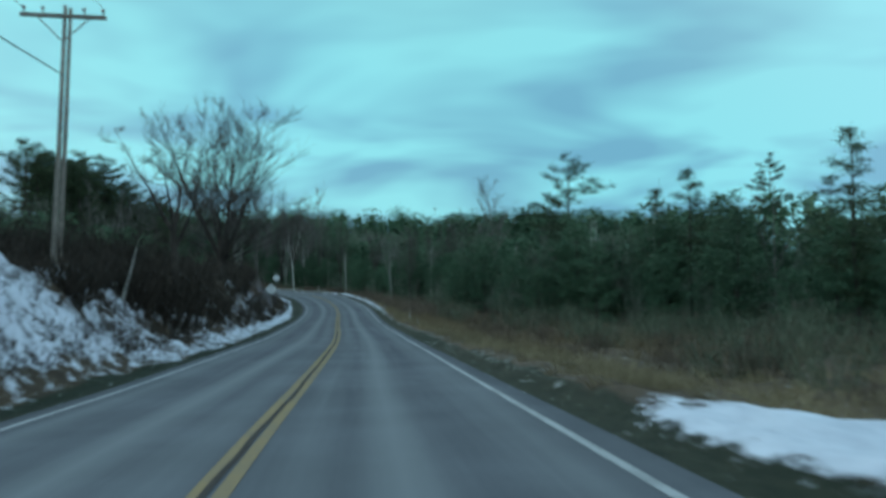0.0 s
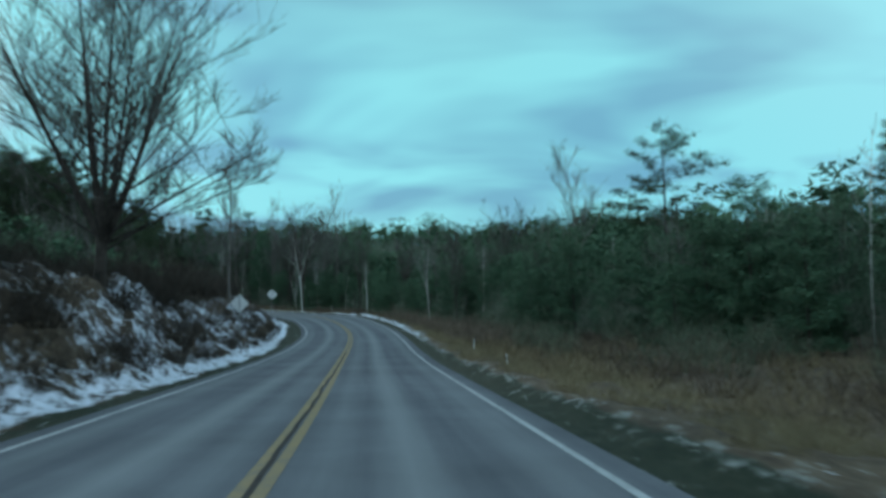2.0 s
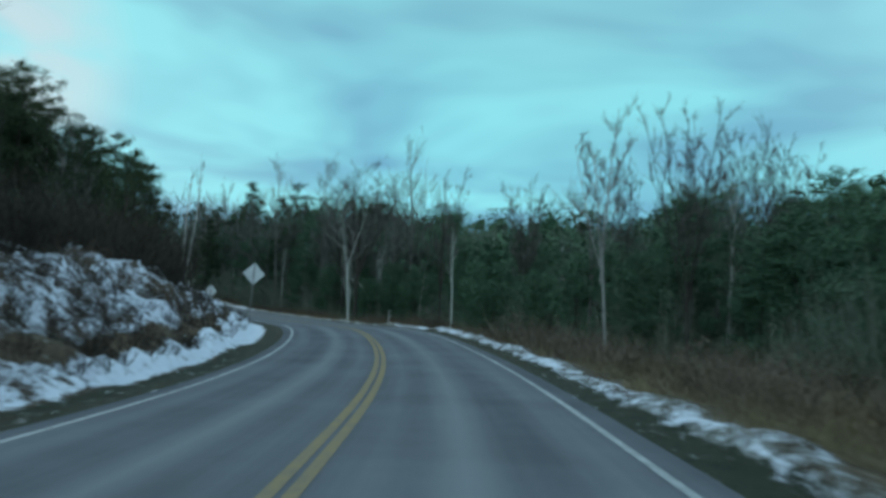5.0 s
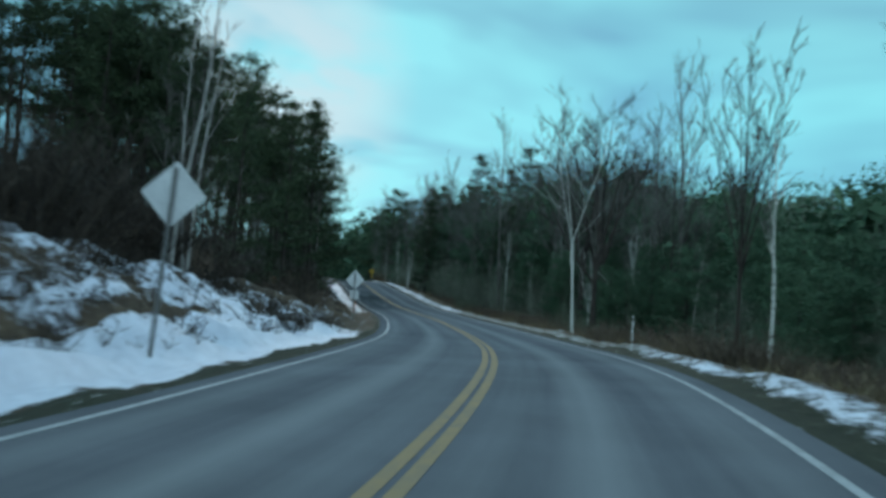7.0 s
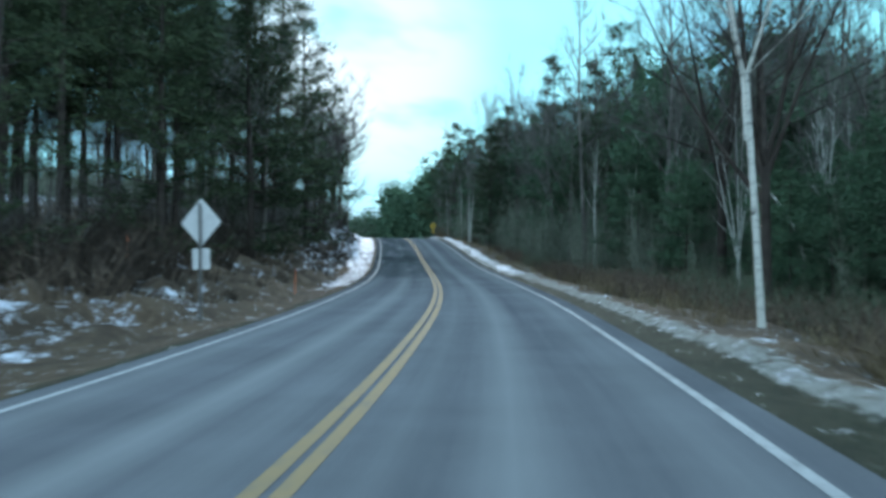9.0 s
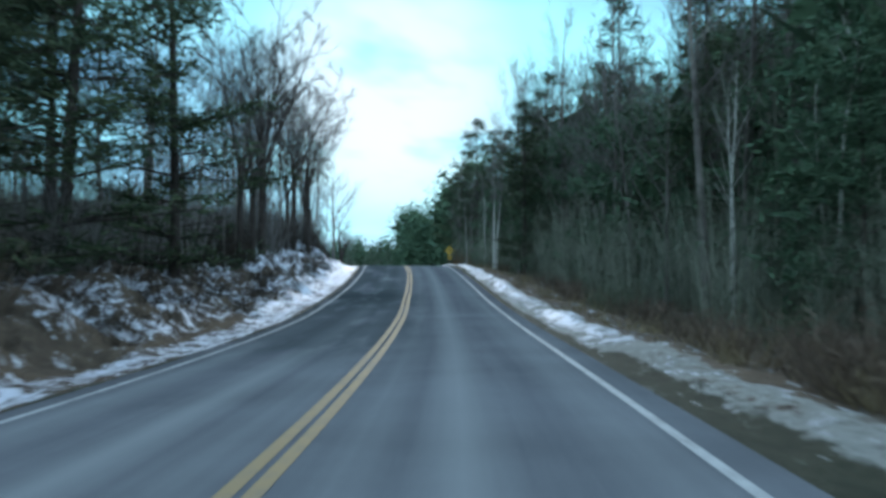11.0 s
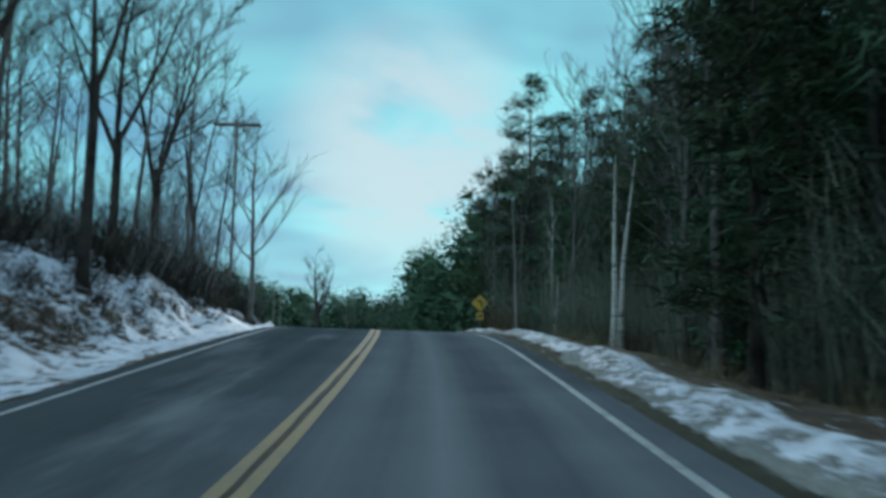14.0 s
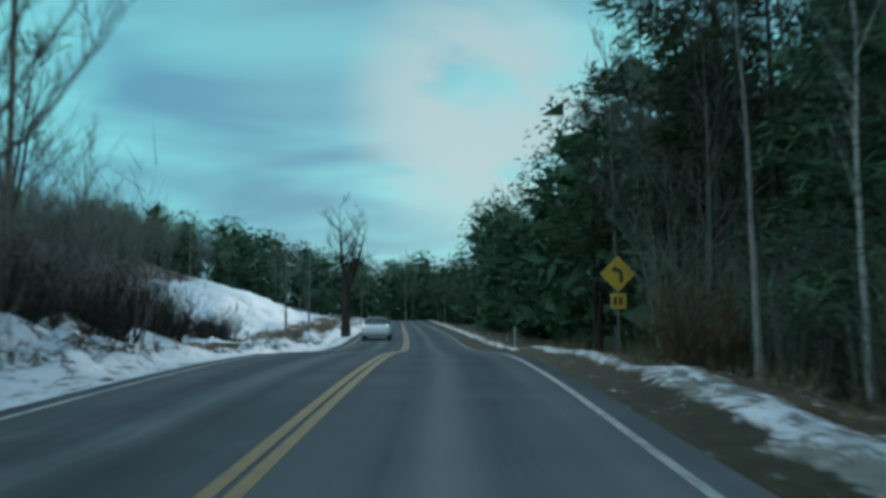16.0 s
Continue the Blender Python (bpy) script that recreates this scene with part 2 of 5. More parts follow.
def ground_material():
    m, N, L, b = material("earth_and_snow", 0.95, 0.0, 0.12)
    co = N("ShaderNodeTexCoord").outputs["Object"]
    at = {}
    for n in ("snow", "grass", "gravel"):
        a = N("ShaderNodeAttribute")
        a.attribute_name = n
        at[n] = a.outputs["Fac"]
    uv = N("ShaderNodeUVMap")
    uv.uv_map = "along"
    mp = N("ShaderNodeMapping")
    mp.inputs["Scale"].default_value = (0.6, 1.0, 1.0)
    L(uv.outputs[0], mp.inputs["Vector"])
    n1, n2, n3 = noise_node(N, L, 0.25, 5.0, co), noise_node(N, L, 2.4, 8.0, mp.outputs[0], 0.78), noise_node(N, L, 8.0, 5.0, co, 0.7)
    litter = ramp_node(N, L, n2, (0.3, (0.028, 0.021, 0.016)), (0.5, (0.075, 0.055, 0.04)), (0.72, (0.15, 0.115, 0.08)))
    litter = blend(N, L, 0.6, litter, ramp_node(N, L, n1, (0.35, (0.6, 0.6, 0.6)), (0.65, (1.4, 1.3, 1.15))), "MULTIPLY")
    # grass ramp taken down to near black for the strips beside the asphalt
    grass = ramp_node(N, L, n2, (0.36, (0.009, 0.014, 0.009)), (0.5, (0.02, 0.026, 0.016)), (0.72, (0.045, 0.044, 0.028)))
    grass = blend(N, L, 0.6, grass, ramp_node(N, L, n3, (0.3, (0.5, 0.5, 0.5)), (0.7, (1.4, 1.4, 1.35))), "MULTIPLY")
    gravel = ramp_node(N, L, n3, (0.3, (0.09, 0.094, 0.09)), (0.7, (0.26, 0.265, 0.25)))
    jag = math_node(N, L, "MULTIPLY", math_node(N, L, "SUBTRACT", n2, 0.5), 3.4)
    jag3 = math_node(N, L, "MULTIPLY", math_node(N, L, "SUBTRACT", n3, 0.5), 1.5)
    edge = math_node(N, L, "ADD", jag, jag3)

    def mask(name, soft=5.0):
        v = math_node(N, L, "SUBTRACT", math_node(N, L, "ADD", at[name], edge), 0.5)
        return math_node(N, L, "ADD", math_node(N, L, "MULTIPLY", v, soft), 0.5, True)

    c = blend(N, L, mask("grass", 3.0), litter, grass)
    c = blend(N, L, mask("gravel", 4.0), c, gravel)
    sn = mask("snow", 4.5)
    snow = ramp_node(N, L, n2, (0.3, (0.40, 0.42, 0.50)), (0.7, (0.66, 0.68, 0.76)))
    c = blend(N, L, sn, c, snow)
    L(c, b.inputs["Base Color"])
    L(math_node(N, L, "SUBTRACT", 0.95, math_node(N, L, "MULTIPLY", sn, 0.35)), b.inputs["Roughness"])
    bump(N, L, b, math_node(N, L, "ADD", math_node(N, L, "MULTIPLY", sn, 0.6), math_node(N, L, "ADD", n2, math_node(N, L, "MULTIPLY", n3, 0.4))), 0.7, 0.06)
    return m


BARK = mottled("grey_bark", (0.08, 0.072, 0.065), (0.22, 0.20, 0.18), 2.0, 0.95, 30.0, 0.8)
DARK_BARK = mottled("pine_bark", (0.025, 0.021, 0.018), (0.085, 0.07, 0.06), 2.0, 0.95, 25.0, 0.9)
TWIG = mottled("twigs", (0.085, 0.08, 0.074), (0.19, 0.178, 0.165), 0.6, 0.95, 20.0, 0.0)
DARK_TWIG = mottled("dark_twigs", (0.05, 0.045, 0.042), (0.13, 0.115, 0.105), 0.6, 0.95, 20.0, 0.0)
BIRCH = birch_material()
PALE_BARK = mottled("pale_dead_wood", (0.20, 0.19, 0.175), (0.42, 0.40, 0.37), 2.0, 0.9, 25.0, 0.5)
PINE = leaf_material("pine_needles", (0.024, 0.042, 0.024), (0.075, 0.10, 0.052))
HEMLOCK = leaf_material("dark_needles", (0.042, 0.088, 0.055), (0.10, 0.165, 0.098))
BRUSH = leaf_material("brown_brush", (0.07, 0.052, 0.042), (0.20, 0.15, 0.115))
DARK_BRUSH = leaf_material("dark_brush", (0.02, 0.016, 0.014), (0.06, 0.048, 0.038))
SAPLING = leaf_material("sapling_bark", (0.10, 0.115, 0.09), (0.20, 0.215, 0.17))
BEECH = leaf_material("dead_beech_leaves", (0.12, 0.075, 0.04), (0.25, 0.17, 0.10))
GREEN_BRUSH = leaf_material("grey_green_brush", (0.06, 0.075, 0.052), (0.13, 0.145, 0.10))
SEDGE = leaf_material("brown_sedge", (0.09, 0.065, 0.04), (0.21, 0.16, 0.10))
STRAW = leaf_material("dry_grass", (0.13, 0.10, 0.06), (0.30, 0.24, 0.15))
ASPHALT = asphalt_material()
YELLOW = paint_material("worn_yellow_paint", (0.225, 0.165, 0.09), (0.15, 0.133, 0.108))
WHITE = paint_material("worn_white_paint", (0.33, 0.34, 0.35), (0.16, 0.166, 0.172))
SEAM = mottled("crack_sealer", (0.012, 0.012, 0.012), (0.03, 0.03, 0.03), 4.0, 0.95)
GROUND = ground_material()
SNOW = mottled("old_snow", (0.62, 0.64, 0.68), (0.86, 0.87, 0.89), 1.5, 0.6, 12.0, 0.6)
SIGN_BACK = mottled("dull_aluminium", (0.52, 0.53, 0.53), (0.66, 0.67, 0.66), 3.0, 0.5, 30.0, 0.1, 0.0)
STEEL = mottled("galvanised_steel", (0.16, 0.16, 0.15), (0.30, 0.30, 0.29), 5.0, 0.55, 40.0, 0.2, 0.6)
SIGN_YELLOW = mottled("sign_yellow", (0.50, 0.30, 0.02), (0.62, 0.38, 0.03), 2.0, 0.5, 30.0, 0.05)
BLACK = mottled("black_paint", (0.01, 0.01, 0.01), (0.025, 0.025, 0.025), 3.0, 0.5)
POLE_WOOD = mottled("weathered_pole_wood", (0.10, 0.085, 0.07), (0.26, 0.23, 0.20), 1.5, 0.9, 25.0, 0.6)
ORANGE = mottled("orange_fibreglass", (0.45, 0.11, 0.04), (0.6, 0.17, 0.06), 3.0, 0.6)
POST_WHITE = mottled("white_marker_plastic", (0.6, 0.6, 0.58), (0.8, 0.8, 0.78), 3.0, 0.5)

# ---- geometry helpers ----


def mesh_object(name, verts, faces, mat, parent=None, label="", smooth=False):
    me = bpy.data.meshes.new(name)
    me.from_pydata([tuple(v) for v in verts], [], faces)
    me.materials.append(mat)
    if smooth:
        me.polygons.foreach_set("use_smooth", [True] * len(me.polygons))
    me.update()
    ob = new(name, me)
    if parent is not None:
        ob.parent = parent
    return tagged(ob, label)


def part(name, bm, mat, parent, label=""):
    me = bpy.data.meshes.new(name)
    bm.to_mesh(me)
    bm.free()
    me.materials.append(mat)
    ob = new(name, me)
    ob.parent = parent
    return tagged(ob, label)


class Tubes:
    """Collects tapered tubes along bent lines into one mesh."""

    def __init__(self):
        self.v, self.f = [], []

    def add(self, pts, radii, sides=5):
        n0 = len(self.v)
        pts = [Vector(p) for p in pts]
        for i, (p, r) in enumerate(zip(pts, radii)):
            d = (pts[min(i + 1, len(pts) - 1)] - pts[max(i - 1, 0)]).normalized()
            a = d.orthogonal().normalized() if abs(d.z) < 0.95 else d.cross(Vector((0, 1, 0))).normalized()
            b = d.cross(a)
            for k in range(sides):
                w = 2 * math.pi * k / sides
                self.v.append(p + (a * math.cos(w) + b * math.sin(w)) * r)
        for i in range(len(pts) - 1):
            for k in range(sides):
                q, k2 = n0 + i * sides, (k + 1) % sides
                self.f.append((q + k, q + k2, q + sides + k2, q + sides + k))

    def make(self, name, mat, parent, label=""):
        return mesh_object(name, self.v, self.f, mat, parent, label, True)


def smoothstep(a, b, x):
    t = np.clip((x - a) / (b - a), 0, 1)
    return t * t * (3 - 2 * t)


# ---- the road's line ----


def road_line():
    """Points of the yellow line every metre of its length, with right-hand normals and cross fall."""
    P = np.array([r[1:4] for r in PATH])
    tt = np.array([r[0] for r in PATH])
    off = np.interp(tt, np.arange(9) * 2.0, LANE_OFFSET)
    step = np.linalg.norm(P[-1] - P[-2])
    for h, sl in AHEAD + [AHEAD[-1]] * 12:
        d = np.array([-math.sin(radians(h)), math.cos(radians(h)), sl])
        P = np.vstack([P, P[-1] + d * step])
        off, tt = np.append(off, off[-1]), np.append(tt, tt[-1] + 0.5)
    d0 = (P[1] - P[0]) / np.linalg.norm(P[1] - P[0])
    d0[2] *= 0.3
    P = np.vstack([P[0] - d0 * step * k for k in range(10, 0, -1)] + [P])
    off = np.concatenate([np.full(10, off[0]), off])
    tt = np.concatenate([tt[0] - 0.5 * np.arange(10, 0, -1), tt])
    fall = np.interp(tt, np.arange(17.0), CROSS_FALL)
    g = np.gradient(P[:, :2], axis=0)
    g /= np.linalg.norm(g, axis=1)[:, None]
    nrm = np.stack([g[:, 1], -g[:, 0]], 1)
    Y = P.copy()
    Y[:, :2] -= nrm * off[:, None]
    Y[:, 2] -= EYE_HEIGHT + fall * off
    # Catmull-Rom through the stations, then even steps
    fine, ff = [], []
    for i in range(1, len(Y) - 2):
        for k in np.linspace(0, 1, 16, endpoint=False):
            a, b, c, d = Y[i - 1:i + 3]
            fine.append(0.5 * (2 * b + (c - a) * k + (2 * a - 5 * b + 4 * c - d) * k * k + (3 * b - a - 3 * c + d) * k ** 3))
            ff.append(fall[i] * (1 - k) + fall[i + 1] * k)
    fine, ff = np.array(fine), np.array(ff)
    s = np.concatenate([[0], np.cumsum(np.linalg.norm(np.diff(fine[:, :2], axis=0), axis=1))])
    s -= s[np.argmin(np.abs(fine[:, 1]) + np.abs(fine[:, 0]))]
    return s, fine, ff


S_RAW, LINE, FALL = road_line()
S_END = S_RAW[-1]


def centre(s):
    s = np.asarray(s, float)
    p = np.stack([np.interp(s, S_RAW, LINE[:, i]) for i in range(3)], -1)
    q = np.stack([np.interp(s + 2, S_RAW, LINE[:, i]) - np.interp(s - 2, S_RAW, LINE[:, i]) for i in range(2)], -1)
    q /= np.linalg.norm(q, axis=-1)[..., None] + 1e-9
    return p, np.stack([q[..., 1], -q[..., 0]], -1), np.interp(s, S_RAW, FALL)


LANE = 3.15


def bank_height(s):
    return np.interp(s, [-60, 0, 25, 70, 100, 130, 146, 160, 168, 174, 188, 196, 215, 240, 262, 290, 308, 420],
                     [2.4, 2.7, 2.5, 3.4, 2.7, 2.4, 2.0, 1.7, 1.0, 0.25, 0.2, 0.9, 1.3, 1.8, 2.1, 1.7, 0.3, 0.2])


def hill_height(s):
    return np.interp(s, [-60, 60, 110, 140, 165, 200, 260, 295, 330, 420], [4.0, 4.6, 4.2, 3.0, 0.8, 1.2, 1.6, 1.4, 4.0, 7.0])


def relief(s, u):
    """Height of the ground above the road's edge, before small bumps."""
    s, u = np.broadcast_arrays(np.asarray(s, float), np.asarray(u, float))
    toe = np.interp(s, [0, 27, 38], [7.7, 7.7, 9.6])
    left = bank_height(s) * smoothstep(-4.7, -toe, u) + hill_height(s) * smoothstep(-9, -48, u) + 5 * smoothstep(-60, -170, u)
    left = left + 1.6 * smoothstep(300, 325, s) * smoothstep(-9, -34, u)
    left = left + 2.1 * smoothstep(340, 362, s) * (1 - smoothstep(392, 425, s)) * smoothstep(-9.5, -18, u)
    left = left - 0.10 * smoothstep(-3.6, -4.3, u) * (1 - smoothstep(-4.6, -5.6, u))
    right = 0.14 * smoothstep(4.0, 4.5, u) * (1 - smoothstep(4.7, 5.6, u)) - 0.75 * smoothstep(5.2, 9.5, u)
    right = right + 1.6 * smoothstep(25, 70, u) + 6 * smoothstep(70, 170, u)
    return np.where(u < 0, left, right)


def ground_at(s, u, bumps=True):
    p, n, f = centre(s)
    u = np.asarray(u, float)
    xy = p[..., :2] + n * u[..., None]
    z = p[..., 2] + f * np.clip(u, -4, 4) + relief(s, u) - 0.03
    return np.concatenate([xy, z[..., None]], -1)


def station(x, y):
    """Along and across of a place on the plan."""
    d = (LINE[:, 0] - x) ** 2 + (LINE[:, 1] - y) ** 2
    i = int(np.argmin(d))
    p, n, f = centre(S_RAW[i])
    return float(S_RAW[i]), float((np.array((x, y)) - p[:2]) @ n)


def foot(x, y):
    s, u = station(x, y)
    g = ground_at(np.array([s]), np.array([u]))[0]
    return Vector((x, y, g[2]))

# ---- ground, road and markings ----


def snow_cover(s, u, x, y):
    """How much snow lies at a place, 0 to 1, and the same for the near-black grass colour and gravel."""
    n1 = noise.fractal(Vector((x * 0.16, y * 0.16, 3.1)), 1.0, 2.0, 4)
    n2 = noise.fractal(Vector((s * 0.34, u * 0.95, 8.7)), 0.8, 2.0, 4)
    snow = grass = gravel = 0.0
    if u < 0:
        a = -u
        bank = float(np.interp(s, [-40, 8, 28, 35, 62, 70, 96, 104, 112, 158, 168, 206, 218, 230, 256, 296, 308, 420],
                               [0.80, 0.80, 0.70, 0.38, 0.38, 0.42, 0.44, 0.50, 0.54, 0.54, 0.30, 0.02, 0.30, 0.36, 0.52, 0.66, 0.52, 0.5]))
        if a > 5.2:
            top = float(np.interp(s, [0, 60, 150, 165, 298, 310], [10.0, 11, 10.5, 10.5, 12.0, 60]))
            far = (0.12 if s > 150 else 0.22) if a > top + 2 else bank + 0.02
            snow = bank + (far - bank) * float(smoothstep(top, top + 4, a)) + n2 * 0.34 + n1 * 0.2
        strip = float(np.interp(s, [-40, 20, 34, 110, 120, 132, 162, 170, 196, 206, 290, 420], [0.1, 0.2, 0.62, 0.66, 0.8, 1.2, 1.1, 0.1, 0.0, 0.5, 0.85, 0.6]))
        w0 = float(np.interp(s, [0, 30, 60, 100, 125, 140, 158, 200, 300], [5.3, 4.5, 4.4, 4.55, 4.65, 4.35, 4.25, 3.85, 3.9]))
        w1 = float(np.interp(s, [0, 30, 60, 100, 125, 140, 158, 210, 240], [5.3, 5.0, 5.05, 5.15, 5.3, 5.7, 5.5, 4.5, 5.1]))
        if 100 < s < 150 and 5.75 < a < 6.3:
            snow -= 0.7
        if w0 < a < w1 + 0.35:
            snow = max(snow, strip + n2 * 0.2)
        if 3.4 < a <= w0:
            gravel, grass = 0.0, 0.9
        if 170 < s < 188 and 3.6 < a < 30:
            grass = 0.1 + n1 * 0.3
        if s > 309 and a > 7:
            snow = (0.5 + n1 * 0.6 - (0.4 if a > 22 else 0.0)) if s < 338 else 0.25 + n1 * 0.5 + 0.8 * float(smoothstep(9.5, 12.0, a) - smoothstep(20.0, 23.0, a))
            grass = 0.4
    else:
        # near-black strip between the asphalt and the rim
        if u < 4.5:
            grass, gravel = 1.2, -0.25
        rim = float(np.interp(s, [-40, 30, 60, 90, 110, 150, 175, 215, 262, 300, 420], [-0.2, -0.15, -0.1, 0.12, 0.45, 0.42, 0.12, 0.5, 0.5, 0.5, 0.4]))
        hi = float(np.interp(s, [0, 80, 110, 170, 200, 222, 260, 300], [4.62, 4.62, 4.8, 4.75, 4.75, 4.95, 4.85, 5.1]))
        if float(np.interp(s, [0, 170, 205, 225, 250, 285, 320], [4.15, 4.15, 4.1, 3.75, 3.85, 4.25, 4.3])) < u < hi:
            snow, gravel = rim + n2 * 0.35, (0.6 if s > 95 else 0.3)
            if s > 165:
                gravel = 1.3 if s > 210 else 0.75
                snow = (0.26 if u < hi - 0.7 else 0.50 if s > 212 else 0.10) + n2 * 0.3
        if u >= hi:
            grass = (0.25 if s > 120 else -0.2) + n1 * 0.4
            snow = (0.12 if s > 120 else -0.1) + n1 * 0.2
        if s < 16 and 3.9 < u < 17:
            snow = 1.2 * float(smoothstep(13.6 - 0.4 * min(u - 4, 8), 10.2 - 0.25 * min(u - 4, 8), s) * smoothstep(4.0, 4.6, u) * smoothstep(17, 13, u)) + n2 * 0.2
            gravel = 0.0
    return snow, grass, gravel


def build_ground():
    ss = np.concatenate([np.arange(-70, 0, 2.5), np.arange(0, 300, 0.6), np.arange(300, S_END - 3, 1.5)])
    us = np.concatenate([[-170, -140, -115, -95, -78, -64, -52, -43, -36, -30, -26, -23, -20.5, -18.5, -17], np.arange(-16, -10, 0.6), np.arange(-10, -3.2, 0.32),
                         [-3.2, 0.0, 3.25], np.arange(3.5, 7, 0.25), np.arange(7, 14, 0.8), [15, 17, 19.5, 22.5, 26, 31, 37, 44, 52, 62, 74, 90, 110, 140, 170]])
    S, U = np.meshgrid(ss, us, indexing="ij")
    V = ground_at(S.ravel(), U.ravel())
    sf, uf = S.ravel(), U.ravel()
    snow, grass, gravel = (np.zeros(len(V)) for _ in range(3))
    for i in range(len(V)):
        s, u = sf[i], uf[i]
        x, y, z = V[i]
        snow[i], grass[i], gravel[i] = snow_cover(s, u, x, y)
        if abs(u) > 3.3:
            k = min(1.0, (abs(u) - 3.3) / 3.0)
            lump = noise.fractal(Vector((s * 0.3, u * 0.75, 1.3)), 0.75, 2.1, 4)
            big = noise.fractal(Vector((x * 0.07, y * 0.07, 5.3)), 1.0, 2.0, 3)
            chop = noise.fractal(Vector((s * 1.0, u * 1.5, 7.7)), 0.7, 2.1, 3) if -13 < u < -5.3 else 0.0
            V[i, 2] += k * 0.27 * chop + k * ((0.46 if u < -5.0 else 0.2) * lump + (0.5 * big if u < -6 else 0.12 * big)) + (0.05 * max(0.0, lump + 0.2) if 3.8 < abs(u) < 5.4 else 0)
            if snow[i] > 0.55 and abs(u) > 5:
                V[i, 2] += 0.13 * min(1.0, (snow[i] - 0.55) * 3)
        else:
            V[i, 2] -= 0.06
    ns, nu = S.shape
    I = np.arange(ns * nu).reshape(ns, nu)
    F = [(int(I[i, j]), int(I[i, j + 1]), int(I[i + 1, j + 1]), int(I[i + 1, j])) for i in range(ns - 1) for j in range(nu - 1)]
    # outwards to the horizon
    loop = list(I[:, 0]) + list(I[-1, 1:]) + list(I[-2::-1, -1]) + list(I[0, -2:0:-1])
    c = np.array((-40.0, 150.0))
    ring, n0 = [], len(V)
    for i in loop:
        d = V[i, :2] - c
        d /= np.linalg.norm(d)
        ring.append((*(c + d * 2600), 14.0))
    for k in range(len(loop)):
        k2 = (k + 1) % len(loop)
        F.append((int(loop[k]), n0 + k, n0 + k2, int(loop[k2])))
    ob = mesh_object("ground", list(V) + ring, F, GROUND, smooth=True)
    flat = np.vstack([np.stack([sf, uf], 1), np.zeros((len(ring), 2))])
    along = ob.data.uv_layers.new(name="along")
    idx = np.empty(len(ob.data.loops), int)
    ob.data.loops.foreach_get("vertex_index", idx)
    along.data.foreach_set("uv", flat[idx].ravel())
    pad = np.zeros(len(ring))
    for n, a in (("snow", snow), ("grass", grass), ("gravel", gravel)):
        at = ob.data.attributes.new(n, "FLOAT", "POINT")
        at.data.foreach_set("value", np.concatenate([a, pad + (0.3 if n == "grass" else 0)]))
    return tagged(ob, "snow-patched brown winter ground rising into a roadside bank", "ground", "", "structure")


ground = build_ground()


def ribbon(name, u0, u1, s0, s1, lift, mat, label="", category="", step=1.5, parent=None, wander=0.0, columns=1, kind="structure", drop=0.0):
    ss = np.arange(s0, s1 + 0.01, step)
    cols = np.linspace(u0, u1, columns + 1)
    V, F = [], []
    for i, s in enumerate(ss):
        p, n, f = centre(s)
        w = wander * noise.noise(Vector((s * 0.13, u0, 0.5))) + wander * 0.5 * noise.noise(Vector((s * 0.9, u0, 2.5)))
        for u in cols:
            x = u + w
            V.append((*(p[:2] + n * x), p[2] + f * x + lift))
    m = len(cols)
    for i in range(len(ss) - 1):
        for j in range(m - 1):
            a = i * m + j
            F.append((a, a + 1, a + m + 1, a + m))
    if drop:
        for j, o in ((0, -0.12), (m - 1, 0.12)):
            base = len(V)
            for i, s in enumerate(ss):
                p, n, f = centre(s)
                x = cols[j] + o
                V.append((*(p[:2] + n * x), p[2] + f * x + lift - drop))
            for i in range(len(ss) - 1):
                q = (i * m + j, i * m + m + j, base + i + 1, base + i)
                F.append(q if j == 0 else q[::-1])
    ob = mesh_object(name, V, F, mat, parent, label, True)
    if category:
        tagged(ob, label, category, "", kind)
    return ob, ss, m


road, ss_, m_ = ribbon("road", -3.5, 3.55, -65, S_END - 5, 0.0, ASPHALT, "grey salt-bleached two-lane asphalt road", "road", 1.5, columns=12, drop=0.12)
uvl = road.data.uv_layers.new(name="road")
cols_ = np.linspace(-3.5, 3.55, m_)
uvs = []
for lp in road.data.loops:
    i = lp.vertex_index
    uvs += (cols_[i % m_], ss_[min(i // m_, len(ss_) - 1)]) if i < len(ss_) * m_ else (3.5, 0.0)
uvl.data.foreach_set("uv", uvs)
damp = road.data.attributes.new("damp", "FLOAT", "POINT")
vals = []
for i in range(len(road.data.vertices)):
    if i < len(ss_) * m_:
        s, u = ss_[i // m_], cols_[i % m_]
        vals.append(float(np.interp(s, [228, 242, 282, 292], [0, 1, 1, 0]) * smoothstep(-0.2, -0.7, u)) + float(np.interp(s, [208, 214, 238, 244], [0, 0.85, 0.85, 0]) * smoothstep(1.2, 0.0, u)))
    else:
        vals.append(0.0)
damp.data.foreach_set("value", vals)
for u in (-0.155, 0.03):
    ribbon("yellow_line", u, u + 0.125, -65, S_END - 6, 0.005, YELLOW, "worn double yellow centre line", parent=road, step=1.0)
for u in (-LANE - 0.05, LANE - 0.05):
    ribbon("edge_line", u, u + 0.10, -65, S_END - 6, 0.005, WHITE, "worn white edge line", parent=road, step=1.0)
ribbon("seam", -0.035, 0.03, -60, 86, 0.006, SEAM, "dark open joint between the yellow lines", parent=road, wander=0.05, step=0.4)
ribbon("seam", -0.035, 0.03, 232, 262, 0.006, SEAM, "dark open joint between the yellow lines", parent=road, wander=0.05, step=0.4)

# ---- trees ----


